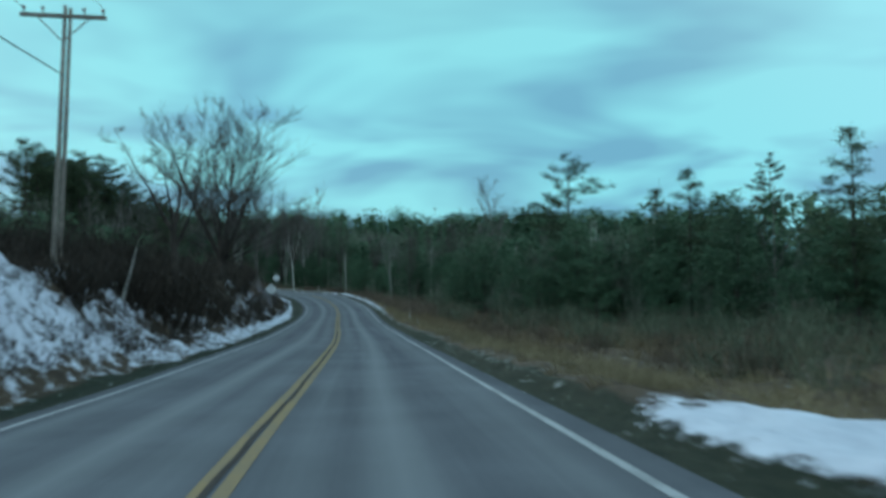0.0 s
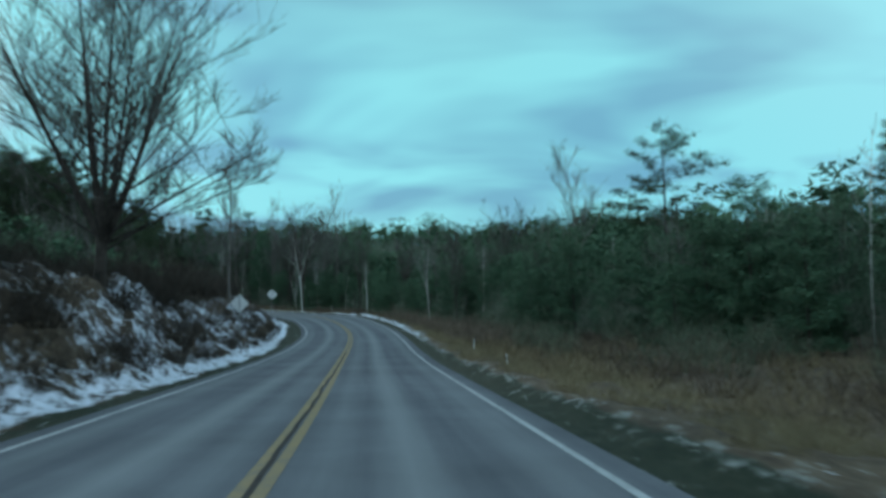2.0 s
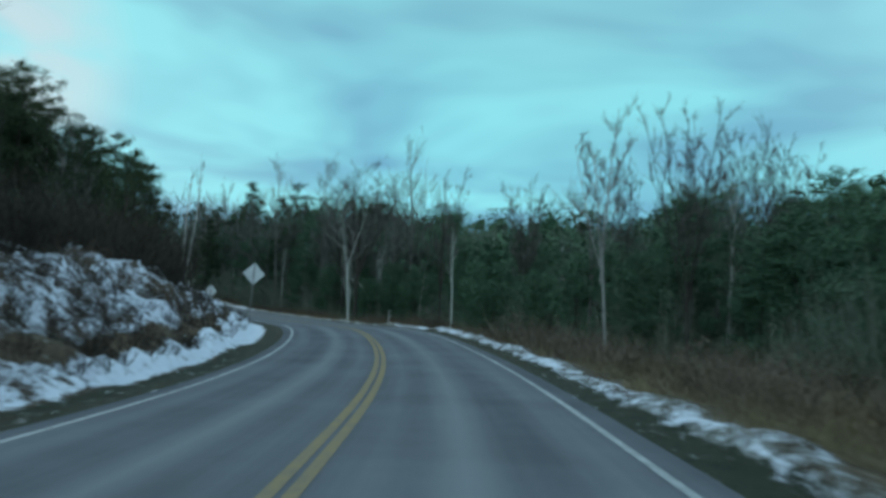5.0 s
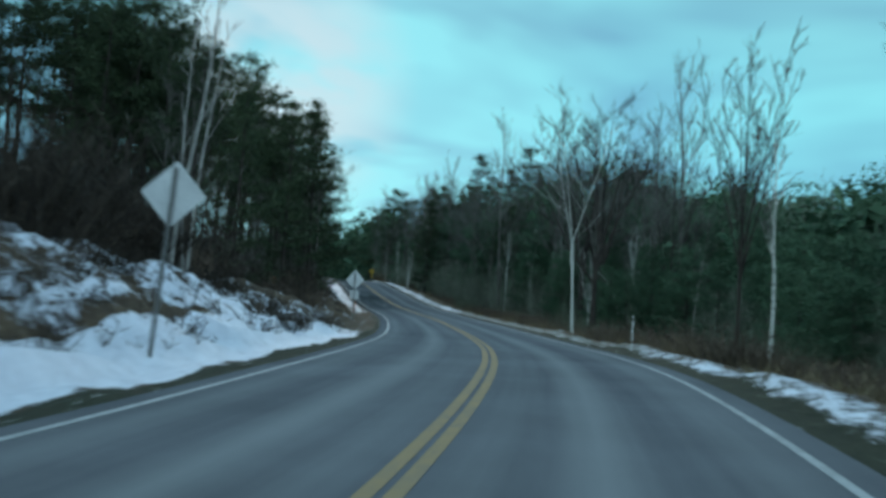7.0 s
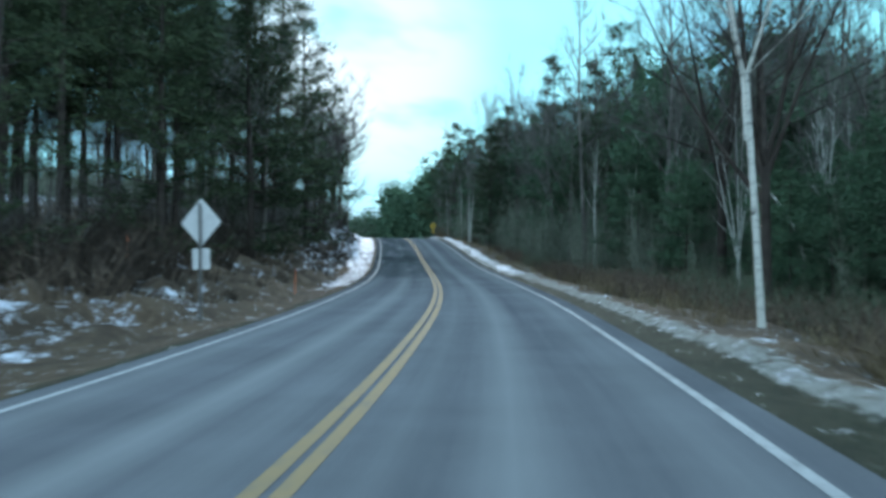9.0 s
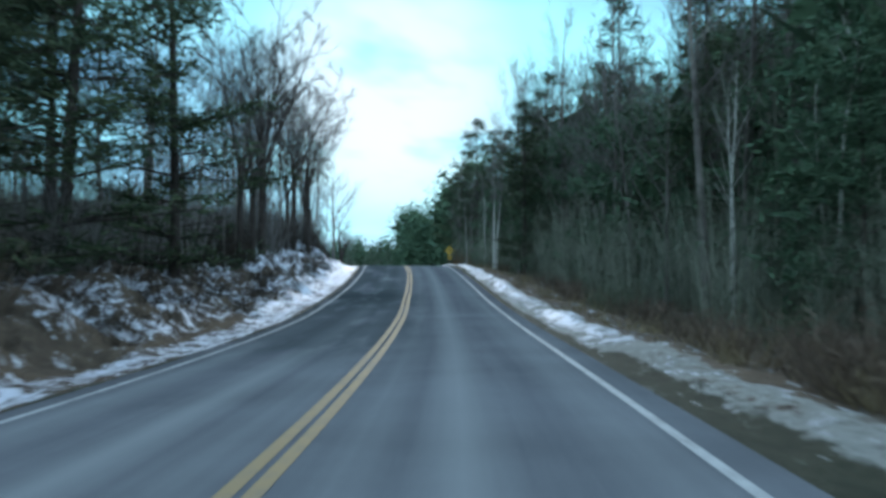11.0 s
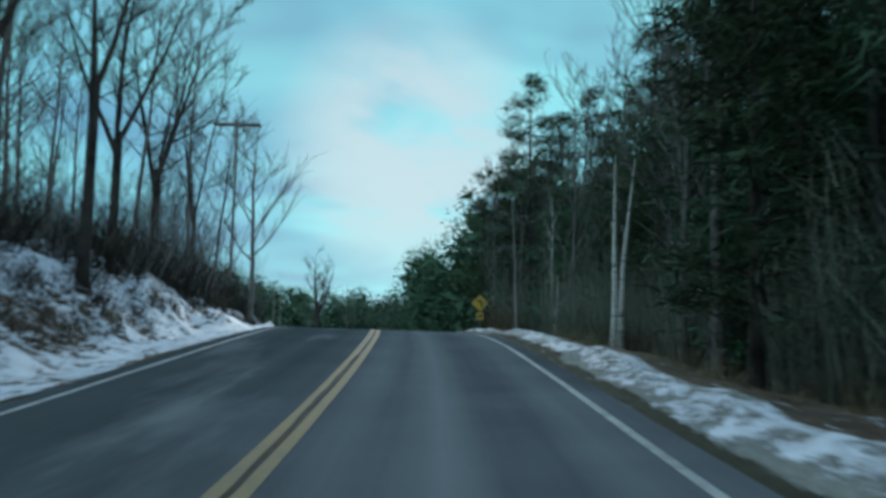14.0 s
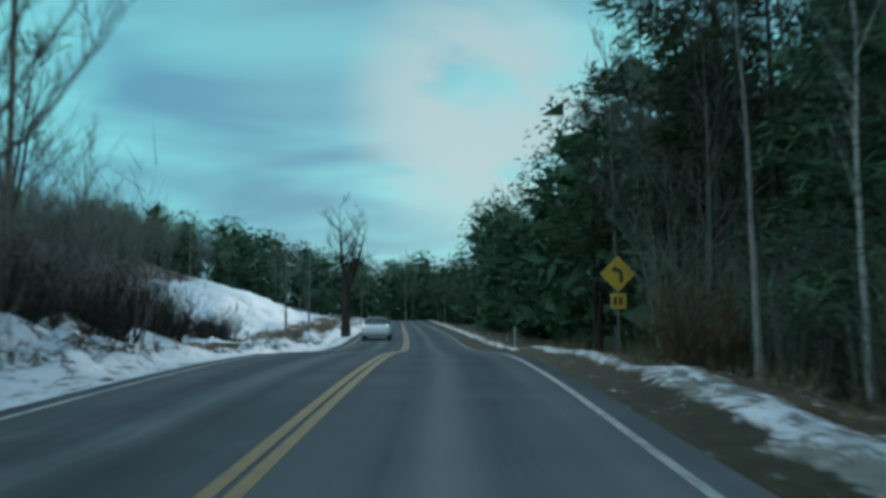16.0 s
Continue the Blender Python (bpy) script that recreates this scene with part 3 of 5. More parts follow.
def bent(p, d, length, n, wobble, lift, rng):
    """A bent line from p along d that lifts towards the sky."""
    pts, d = [Vector(p)], Vector(d).normalized()
    for _ in range(n):
        d = (d + Vector((rng.uniform(-1, 1), rng.uniform(-1, 1), rng.uniform(-1, 1))) * wobble + Vector((0, 0, lift))).normalized()
        pts.append(pts[-1] + d * (length / n))
    return pts


def taper(r0, r1, n):
    return [r0 + (r1 - r0) * i / n for i in range(n + 1)]


def bare_tree(height, seed, stems=1, spread=0.35, first=0.3, limbs=11, twigs=5, radius=None, bark=None, lean=0.0, label="", fine=True, fork=(0.10, 0.30)):
    """A leafless tree: trunk and limbs, and a crown of branches and twigs."""
    rng = random.Random(seed)
    tree = new("bare_tree")
    wood, crown = Tubes(), Tubes()
    radius = radius or height * 0.0088
    for k in range(stems):
        az = rng.uniform(0, 6.28)
        tilt = lean if stems == 1 else rng.uniform(*fork)
        d = Vector((math.cos(az) * tilt, math.sin(az) * tilt, 1))
        base = Vector((math.cos(az), math.sin(az), 0)) * (0.0 if stems == 1 else radius * 0.9)
        h = height * rng.uniform(0.82, 1.0)
        n = 9
        line = bent(base - Vector((0, 0, 0.3)), d, h + 0.3, n, 0.055, 0.03, rng)
        r0 = radius * (1.0 if stems == 1 else 0.72)
        rad = taper(r0, r0 * 0.10, n)
        rad[0] *= 1.35
        wood.add(line, rad, 6)
        for i in range(limbs):
            t = first + (0.97 - first) * (i + rng.random()) / limbs
            j = min(int(t * n), n - 1)
            p = line[j].lerp(line[j + 1], t * n - j)
            a = rng.uniform(0, 6.28)
            out = Vector((math.cos(a), math.sin(a), rng.uniform(0.5, 1.3) / max(spread * 2.2, 0.3)))
            ln = height * spread * (1.15 - 0.75 * t) * rng.uniform(0.7, 1.2)
            lr = max(0.02, rad[j] * 0.5)
            lb = bent(p, out, ln, 5, 0.14, 0.07, rng)
            wood.add(lb, taper(lr, lr * 0.25, 5), 3)
            for _ in range(twigs):
                q = rng.uniform(0.2, 1.0) * 4.99
                jj = int(q)
                p2 = lb[jj].lerp(lb[jj + 1], q - jj)
                d2 = (lb[jj + 1] - lb[jj]).normalized() + Vector((rng.uniform(-1, 1), rng.uniform(-1, 1), rng.uniform(-0.3, 0.9))) * 0.75
                l2 = ln * rng.uniform(0.28, 0.55)
                br = bent(p2, d2, l2, 3, 0.16, 0.06, rng)
                crown.add(br, taper(lr * 0.30, 0.008, 3), 3)
                for _ in range(3 if fine else 2):
                    q2 = rng.uniform(0.15, 1.0) * 2.99
                    j3 = int(q2)
                    p3 = br[j3].lerp(br[j3 + 1], q2 - j3)
                    d3 = (br[j3 + 1] - br[j3]).normalized() + Vector((rng.uniform(-1, 1), rng.uniform(-1, 1), rng.uniform(-0.4, 0.8))) * 0.8
                    tw = bent(p3, d3, l2 * rng.uniform(0.35, 0.7), 1, 0.15, 0.04, rng)
                    crown.add(tw, taper(0.012, 0.005, 1), 3)
    wood.make("trunk", bark or BARK, tree)
    crown.make("crown", TWIG, tree)
    return tagged(tree, label or "leafless grey deciduous tree with fine twigs", "tree")


def forked_tree(height, seed, trunk=0.22, stems=5, fan=(0.15, 0.55), radius=0.2, sides=8, bark=None, label="", lift=0.05, crook=0.06, reach=0.42, rise=0.5, lean=(0.0, 0.0), name="bare_tree", low=(), twigs=6):
    """A leafless tree that forks low into a fan of limbs, each branching three more times into fine twigs."""
    rng = random.Random(seed)
    tree = new(name)
    wood, crown = Tubes(), Tubes()
    top = Vector((lean[0] * height * trunk, lean[1] * height * trunk, height * trunk))
    wood.add([(0, 0, -0.3), top * 0.5, top + Vector((0, 0, 0.1))], (radius * 1.3, radius, radius * 0.92), 7)
    turn = rng.uniform(0, 6.28)
    for k in range(stems + len(low)):
        az = turn + 6.28 * (k + rng.uniform(-0.25, 0.25)) / stems
        tilt = rng.uniform(*fan)
        ln = height * (1 - trunk) * rng.uniform(0.86, 1.04) * (1 + 0.12 * tilt)
        if k >= stems:
            az, tilt, ln = low[k - stems], rng.uniform(1.5, 2.3), height * rng.uniform(0.50, 0.64)
        d = Vector((math.cos(az) * tilt + lean[0], math.sin(az) * tilt + lean[1], 1))
        n = 7
        line = bent(top - Vector((0, 0, rng.uniform(0, 0.35) * height * trunk)), d, ln, n, crook, lift if k < stems else 0.0, rng)
        r0 = radius * (0.82 if stems < 3 else 0.62) * (1.0 if k < stems else 0.42)
        rad = [max(0.010, r0 * (1 - i / n) ** 1.15) for i in range(n + 1)]
        wood.add(line, rad, 6)
        count = sides if k < stems else max(4, sides // 2)
        for i in range(count):
            t = 0.16 + 0.82 * (i + rng.random()) / count
            j = min(int(t * n), n - 1)
            p = line[j].lerp(line[j + 1], t * n - j)
            a = rng.uniform(0, 6.28)
            along = (line[j + 1] - line[j]).normalized()
            d1 = along * rise + Vector((math.cos(a), math.sin(a), rng.uniform(-0.1, 0.5)))
            l1 = ln * reach * (1.0 - 0.62 * t) * rng.uniform(0.75, 1.2)
            b1 = bent(p, d1, l1, 5, crook * 1.7, lift * 1.2, rng)
            r1 = max(0.012, rad[j] * 0.42)
            wood.add(b1, taper(r1, 0.009, 5), 4)
            for _ in range(twigs):
                q = rng.uniform(0.18, 1.0) * 4.99
                jj = int(q)
                p2 = b1[jj].lerp(b1[jj + 1], q - jj)
                d2 = (b1[jj + 1] - b1[jj]).normalized() + Vector((rng.uniform(-1, 1), rng.uniform(-1, 1), rng.uniform(-0.4, 0.9))) * 0.7
                l2 = l1 * rng.uniform(0.3, 0.55)
                b2 = bent(p2, d2, l2, 3, 0.14, 0.05, rng)
                crown.add(b2, taper(max(0.010, r1 * 0.35), 0.006, 3), 3)
                for _ in range(4):
                    q2 = rng.uniform(0.15, 1.0) * 2.99
                    j3 = int(q2)
                    p3 = b2[j3].lerp(b2[j3 + 1], q2 - j3)
                    d3 = (b2[j3 + 1] - b2[j3]).normalized() + Vector((rng.uniform(-1, 1), rng.uniform(-1, 1), rng.uniform(-0.4, 0.8))) * 0.75
                    crown.add(bent(p3, d3, l2 * rng.uniform(0.4, 0.8), 1, 0.15, 0.04, rng), taper(0.008, 0.005, 1), 3)
    wood.make("trunk", bark or BARK, tree)
    crown.make("crown", TWIG if bark is not DARK_BARK else DARK_TWIG, tree)
    return tagged(tree, label or "leafless grey tree forking into a fan of limbs", "tree")


def tufts(centres, size, count, rng, flat=0.6):
    """Small sprays of needles round the given places: vertices and faces."""
    C = np.repeat(np.array(centres, float), count, axis=0)
    n = len(C)
    d = rng.normal(size=(n, 3))
    d[:, 2] *= flat
    d /= np.linalg.norm(d, axis=1)[:, None]
    a = rng.normal(size=(n, 3))
    a = np.cross(d, a)
    a /= np.linalg.norm(a, axis=1)[:, None] + 1e-9
    ln = size * rng.uniform(0.6, 1.3, (n, 1))
    w = ln * rng.uniform(0.04, 0.085, (n, 1))
    o = C + rng.normal(size=(n, 3)) * size * np.array((0.5, 0.5, 0.28))
    V = np.stack([o - a * w, o + a * w, o + d * ln + a * w * 0.3], 1).reshape(-1, 3)
    F = [(3 * i, 3 * i + 1, 3 * i + 2) for i in range(n)]
    return V, F


def conifer(height, seed, bottom=0.3, width=0.24, whorls=12, plates=False, mat=None, name="pine_tree", label="", sprays=24, round_top=False):
    """An evergreen: straight trunk, whorls of boughs, sprays of needles along them; dead stubs below the crown."""
    rng, nr = random.Random(seed), np.random.RandomState(seed)
    tree = new(name)
    wood = Tubes()
    n = 7
    line = bent((0, 0, -0.3), (rng.uniform(-0.03, 0.03), rng.uniform(-0.03, 0.03), 1), height + 0.3, n, 0.018, 0.01, rng)
    r0 = height * 0.0125
    rad = taper(r0, 0.02, n)
    rad[0] *= 1.3
    wood.add(line, rad, 7)
    places = []
    for i in range(whorls):
        t = bottom + (1 - bottom) * (i + rng.uniform(0.2, 0.8)) / whorls
        k = (t - bottom) / (1 - bottom)
        shape = (1 - k) ** 0.75 * min(1.0, 0.55 + k * 2.2) if not round_top else math.sqrt(max(0.03, 1 - (2 * k - 0.75) ** 2 * 0.42)) * (1.0 if k < 0.8 else 0.65)
        for _ in range(rng.choice((3, 4, 5)) if not plates else rng.choice((2, 3, 3, 4))):
            a = rng.uniform(0, 6.28)
            ln = height * width * shape * rng.uniform(0.55, 1.25) + 0.25
            j = min(int(t * n), n - 1)
            p = line[j].lerp(line[j + 1], t * n - j)
            rise = rng.uniform(-0.12, 0.22) + 0.4 * k
            b = bent(p, (math.cos(a), math.sin(a), rise), ln, 4, 0.08, 0.05, rng)
            wood.add(b[::2], taper(max(0.018, rad[j] * 0.32), 0.008, 2), 3)
            m = max(2, int(ln * (2.0 if not plates else 2.6)))
            for q in range(m):
                f = (0.35 if plates else 0.22) + (0.78 - 0.0) * (q + rng.random()) / m
                f = min(f, 0.999) * 4
                jj = int(f)
                c = b[jj].lerp(b[jj + 1], f - jj)
                side = rng.uniform(-0.32, 0.32) * ln * (0.5 if not plates else 0.8)
                places.append((c.x - math.sin(a) * side, c.y + math.cos(a) * side, c.z + rng.uniform(-0.08, 0.18)))
    for _ in range(int(14 * bottom / 0.3)):
        t = rng.uniform(0.12, max(0.15, bottom))
        j = min(int(t * n), n - 1)
        p = line[j].lerp(line[j + 1], t * n - j)
        a = rng.uniform(0, 6.28)
        wood.add(bent(p, (math.cos(a), math.sin(a), rng.uniform(-0.2, 0.2)), rng.uniform(0.4, 1.6), 2, 0.12, 0.0, rng), taper(0.03, 0.008, 2), 3)
    wood.make("trunk", DARK_BARK, tree)
    V, F = tufts(places, 0.40 + height * 0.006, sprays, nr, 0.5)
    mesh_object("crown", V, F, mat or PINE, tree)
    return tagged(tree, label or "dark green white pine with open tiered boughs", "tree")


def birch_tree(height, seed, stems=1, lean=0.06, label=""):
    t = bare_tree(height, seed, stems, 0.22, 0.45, 9, 4, height * 0.0085, BIRCH, lean, label or "slender white-barked birch without leaves", False, (0.01, 0.08))
    t.name = "birch_tree"
    return t


def shrub(height, width, seed, stems, mat, name="shrub", label="", twiggy=4, category="shrub"):
    """A bare bush: many thin bent stems with side twigs, one mesh."""
    nr = np.random.RandomState(seed)
    V, F = [], []

    def blades(P0, P1, w, flat=False):
        n = len(P0)
        d = P1 - P0
        a = np.cross(d, nr.normal(size=(n, 3)))
        a /= np.linalg.norm(a, axis=1)[:, None] + 1e-9
        b = np.cross(d, a)
        b /= np.linalg.norm(b, axis=1)[:, None] + 1e-9
        base = sum(len(v) for v in V)
        if flat:
            V.append(np.stack([P0 + a * w, P0 - a * w, P1], 1).reshape(-1, 3))
            F.extend((base + 3 * i, base + 3 * i + 1, base + 3 * i + 2) for i in range(n))
            return
        V.append(np.stack([P0 + a * w, P0 - a * w * 0.5 + b * w * 0.87, P0 - a * w * 0.5 - b * w * 0.87, P1], 1).reshape(-1, 3))
        for i in range(n):
            q = base + 4 * i
            F.extend(((q, q + 1, q + 3), (q + 1, q + 2, q + 3), (q + 2, q, q + 3)))

    r, a = np.sqrt(nr.uniform(0, 1, stems)) * width * 0.30, nr.uniform(0, 6.28, stems)
    P0 = np.stack([r * np.cos(a), r * np.sin(a), np.full(stems, -0.1)], 1)
    out = nr.uniform(0.1, 0.75, stems) * width * 0.55
    h = height * nr.uniform(0.45, 1.0, stems) * (1 - 0.35 * (r / (width * 0.3)) ** 2)
    a2 = a + nr.normal(size=stems) * 0.5
    P1 = P0 + np.stack([out * np.cos(a2), out * np.sin(a2), h], 1)
    blades(P0, P1, 0.012 + 0.0018 * height, height < 3)
    for _ in range(twiggy):
        t = nr.uniform(0.25, 0.95, (stems, 1))
        Q0 = P0 + (P1 - P0) * t
        Q1 = Q0 + nr.normal(size=(stems, 3)) * np.array((0.25, 0.25, 0.16)) * height * 0.42 + np.array((0, 0, 0.14 * height))
        blades(Q0, Q1, 0.012, True)
    ob = mesh_object(name, np.concatenate(V), F, mat)
    return tagged(ob, label or "leafless brown roadside bush", category)


def turn_pose(p, rng, size=1.0):
    return Matrix.LocRotScale(p, Euler((rng.uniform(-0.02, 0.02), rng.uniform(-0.02, 0.02), rng.uniform(0, 6.28))), None) @ Matrix.Diagonal((size, size, size * rng.uniform(0.92, 1.08), 1))


def put_copy(ob, m):
    c = copy_thing(ob, m)
    loc, rot, sc = m.decompose()
    c.scale = sc
    return c


def at_su(s, u):
    return Vector(ground_at(np.array([s]), np.array([u]))[0])


# single trees that stand out
def stand(ob, x, y, turn=0.0, size=1.0):
    p = foot(x, y)
    ob.location, ob.rotation_euler, ob.scale = p, (0, 0, turn), (size, size, size)
    return ob


stand(forked_tree(12.6, 11, 0.17, 9, (0.10, 0.66), 0.20, 15, DARK_BARK, "large many-stemmed bare maple on the snowy bank", 0.04, 0.045, 0.42, 0.55, (0.04, -0.03), low=(-1.4, -1.1, -0.8, -0.55, -0.3, -0.1, 0.15, 0.45, 2.6), twigs=8), -10.8, 73.2, 0.0)
stand(forked_tree(9.0, 12, 0.38, 4, (0.25, 0.8), 0.17, 7, DARK_BARK, "gnarled bare tree leaning over the bank", 0.02, 0.17, 0.42, 0.3, (-0.05, 0.0)), -8.8, 46.5)
stand(bare_tree(10.0, 13, 1, 0.4, 0.3, 14, 9, 0.16, label="bare tree with dense dark twigs on the bank"), -74.5, 275.5)
stand(conifer(20.0, 21, 0.46, 0.27, 7, True, label="tall open white pine with flat tiers above the wood", sprays=30, round_top=True), 28.3, 144.0)
stand(bare_tree(17.5, 22, 1, 0.26, 0.35, 26, 9, 0.13, label="tall slim bare maple at the marsh edge"), 15.0, 121.0)
stand(bare_tree(11.5, 122, 1, 0.24, 0.22, 26, 9, 0.12, label="slim oval bare tree on top of the bank"), -12.5, 110.5)
stand(birch_tree(9.0, 23, 1, 0.22, "leaning white birch at the marsh edge"), 11.3, 121.0)
stand(birch_tree(11.0, 24, 2, 0.05), 21.3, 96.5)
stand(birch_tree(12.0, 25, 1, 0.08), 26.3, 93.5)
stand(conifer(24.0, 26, 0.5, 0.2, 10, True, sprays=26), 74.3, 186.0)
stand(forked_tree(12.0, 27, 0.42, 3, (0.12, 0.5), 0.065, 8, BIRCH, "twin-stemmed white birch close to the road", 0.04, 0.07, 0.42, 0.5, (-0.06, 0.02), "birch_tree"), -13.9, 180.4)
stand(birch_tree(8.0, 28, 1, 0.03), -4.2, 156.6)
stand(forked_tree(11.8, 29, 0.36, 8, (0.08, 0.26), 0.06, 10, DARK_BARK, "bundle of tall straight bare stems", 0.03, 0.03, 0.24, 1.6, twigs=4), -5.2, 163.0)
stand(forked_tree(10.8, 129, 0.32, 9, (0.08, 0.30), 0.06, 10, DARK_BARK, "bundle of tall straight bare stems", 0.03, 0.03, 0.24, 1.6, twigs=4), 0.4, 158.0)
stand(forked_tree(18.5, 30, 0.42, 4, (0.2, 0.6), 0.24, 9, DARK_BARK, "big bare oak with forking dark limbs", 0.03, 0.09, 0.40), -16.4, 205.0)
stand(forked_tree(17.5, 31, 0.38, 4, (0.2, 0.55), 0.22, 9, DARK_BARK, "big bare oak with forking dark limbs", 0.03, 0.09, 0.40), -18.6, 209.5)
stand(forked_tree(16.0, 32, 0.34, 5, (0.2, 0.7), 0.17, 9, DARK_BARK, "spreading bare maple over the roadside wood", 0.04, 0.07, 0.42), -15.2, 194.8)
stand(forked_tree(13.0, 132, 0.3, 6, (0.2, 0.6), 0.13, 8, DARK_BARK, "spreading bare maple over the roadside wood", 0.04, 0.07, 0.42), -10.6, 198.0)
stand(forked_tree(9.5, 33, 0.5, 4, (0.15, 0.45), 0.05, 8, PALE_BARK, "thin crooked bare tree at the verge", 0.03, 0.06, 0.34, 1.0, (-0.06, 0.0)), 2.4, 129.3)
for k, (x, y, h) in enumerate(((4.6, 126.0, 9.5), (11.4, 148.0, 13.5), (8.2, 143.0, 11.0), (14.5, 150.0, 13.0), (6.0, 152.0, 11.0), (10.0, 136.0, 10.0))):
    stand(forked_tree(h, 34 + 100 * k, 0.34, 6 + k % 3, (0.06, 0.28), 0.048, 9, DARK_BARK, "bundle of tall straight bare stems", 0.03, 0.03, 0.24, 1.6, twigs=4), x, y)
stand(bare_tree(8.8, 35, 1, 0.16, 0.5, 6, 3, 0.085, PALE_BARK, label="broken dead snag with few limbs"), -19.7, 151.3)
stand(bare_tree(8.0, 36, 2, 0.2, 0.5, 5, 2, 0.09, PALE_BARK, 0.05, label="broken dead snag with few limbs"), -20.2, 152.9)
stand(bare_tree(6.0, 37, 2, 0.1, 0.6, 3, 2, 0.16, BIRCH, fork=(0.01, 0.05), label="pale broken twin trunk at the wood's edge"), -52.8, 263.4)
stand(bare_tree(2.9, 137, 1, 0.1, 0.6, 2, 1, 0.10, BIRCH, label="short pale broken trunk"), -61.9, 283.9)
stand(bare_tree(3.8, 138, 1, 0.1, 0.6, 2, 1, 0.10, BIRCH, label="short pale broken trunk"), -60.3, 279.5)
stand(bare_tree(2.4, 139, 1, 0.1, 0.6, 2, 1, 0.09, PALE_BARK, 0.25, "splintered pale stump leaning on the bank"), -8.9, 36.6)
stand(forked_tree(10.0, 140, 0.4, 4, (0.15, 0.5), 0.3, 8, DARK_BARK, "bare tree with a thick dark trunk by the far bend"), -104.0, 327.0)
stand(conifer(12.5, 38, 0.12, 0.26, 15, label="dark pine with boughs over the verge"), -48.0, 257.0)
stand(birch_tree(9.0, 39, 1, 0.02), -62.3, 284.7)
stand(forked_tree(8.5, 239, 0.22, 5, (0.1, 0.4), 0.09, 5, BIRCH, "clump of pale birch stems at the wood's edge", 0.05, 0.05, 0.3, 1.0, name="birch_tree", twigs=3), -17.6, 207.6)


def bent_trunk(x, y, height, over, seed):
    """A pale trunk that curves over towards the road and ends in a few broken twigs."""
    rng = random.Random(seed)
    tree = new("bent_birch_tree")
    tree.location = foot(x, y)
    line = [Vector((-over * (k / 8) ** 1.8 + rng.uniform(-0.05, 0.05), rng.uniform(-0.06, 0.06), -0.3 + (height + 0.3) * math.sin(k / 8 * 1.45))) for k in range(9)]
    t = Tubes()
    t.add(line, taper(0.085, 0.03, 8), 7)
    t.make("trunk", BIRCH, tree)
    c = Tubes()
    for k in range(5, 9):
        for _ in range(2):
            c.add(bent(line[k], (-0.6, rng.uniform(-1, 1), rng.uniform(-0.2, 0.7)), rng.uniform(0.5, 1.3), 3, 0.2, 0.02, rng), taper(0.02, 0.006, 3), 4)
    c.make("twigs", TWIG, tree)
    return tagged(tree, "white birch trunk bent over towards the road", "tree")


bent_trunk(-14.2, 201.6, 5.0, 2.4, 401)
for x, y, k in ((-13.2, 196.6, 0.5), (-14.8, 199.4, 0.55), (-12.2, 199.0, 0.6)):
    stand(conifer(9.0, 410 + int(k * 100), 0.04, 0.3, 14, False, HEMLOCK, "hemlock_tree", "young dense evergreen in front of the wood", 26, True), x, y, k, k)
# dark trunks along the top of the snowy bank
for k, (x, y, h) in enumerate(((-54.4, 232.9, 14.0), (-55.3, 235.2, 13.0), (-56.2, 237.4, 15.0), (-57.6, 239.6, 13.0), (-59.6, 245.0, 11.0), (-62.0, 249.4, 13.0), (-64.0, 254.4, 14.5), (-66.6, 258.0, 12.0), (-70.4, 264.0, 11.5), (-73.6, 270.0, 10.5), (-91.9, 288.8, 12.0))):
    stand(forked_tree(h, 300 + k, 0.36, 3 + k % 3, (0.12, 0.5), 0.010 * h + 0.02 * (k % 3), 9, DARK_BARK, "dark-trunked bare tree on top of the snowy bank", 0.04, 0.08, 0.38), x, y)

# kinds that repeat in the woods
rng = random.Random(5)
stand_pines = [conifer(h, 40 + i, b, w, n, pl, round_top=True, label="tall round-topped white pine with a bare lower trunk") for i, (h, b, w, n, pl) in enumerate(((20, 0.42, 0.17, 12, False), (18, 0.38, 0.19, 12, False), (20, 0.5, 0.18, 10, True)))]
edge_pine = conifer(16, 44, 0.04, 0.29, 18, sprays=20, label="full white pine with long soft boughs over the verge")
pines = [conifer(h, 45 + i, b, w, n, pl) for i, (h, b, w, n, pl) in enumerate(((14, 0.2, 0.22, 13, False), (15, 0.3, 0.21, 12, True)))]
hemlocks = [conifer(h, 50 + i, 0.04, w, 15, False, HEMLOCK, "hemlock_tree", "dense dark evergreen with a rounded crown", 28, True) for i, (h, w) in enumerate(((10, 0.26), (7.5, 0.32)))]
bares = [bare_tree(h, 60 + i, st, sp, fi, 13, 7) for i, (h, st, sp, fi) in enumerate(((16, 1, 0.34, 0.32), (18, 1, 0.28, 0.42), (14, 1, 0.38, 0.28), (12, 1, 0.40, 0.25)))]
birches = [birch_tree(10, 70, 1, 0.05), birch_tree(12, 71, 2, 0.04)]
used = set()


def plant(kinds, s, u, size=1.0, group="roadside wood"):
    ob = rng.choice(kinds)
    m = turn_pose(at_su(s, u), rng, size)
    if ob not in used:
        used.add(ob)
        loc, rot, sc = m.decompose()
        ob.location, ob.rotation_euler, ob.scale = loc, rot.to_euler(), sc
        return tagged(ob, group=group)
    return tagged(put_copy(ob, m), group=group)


def right_edge(s):
    return float(np.interp(s, [0, 40, 80, 105, 125, 150, 165, 185, 205, 225, 240, 300], [46, 38, 24, 17, 12, 12, 13.5, 15.5, 14.5, 11.0, 9.8, 9.0]))


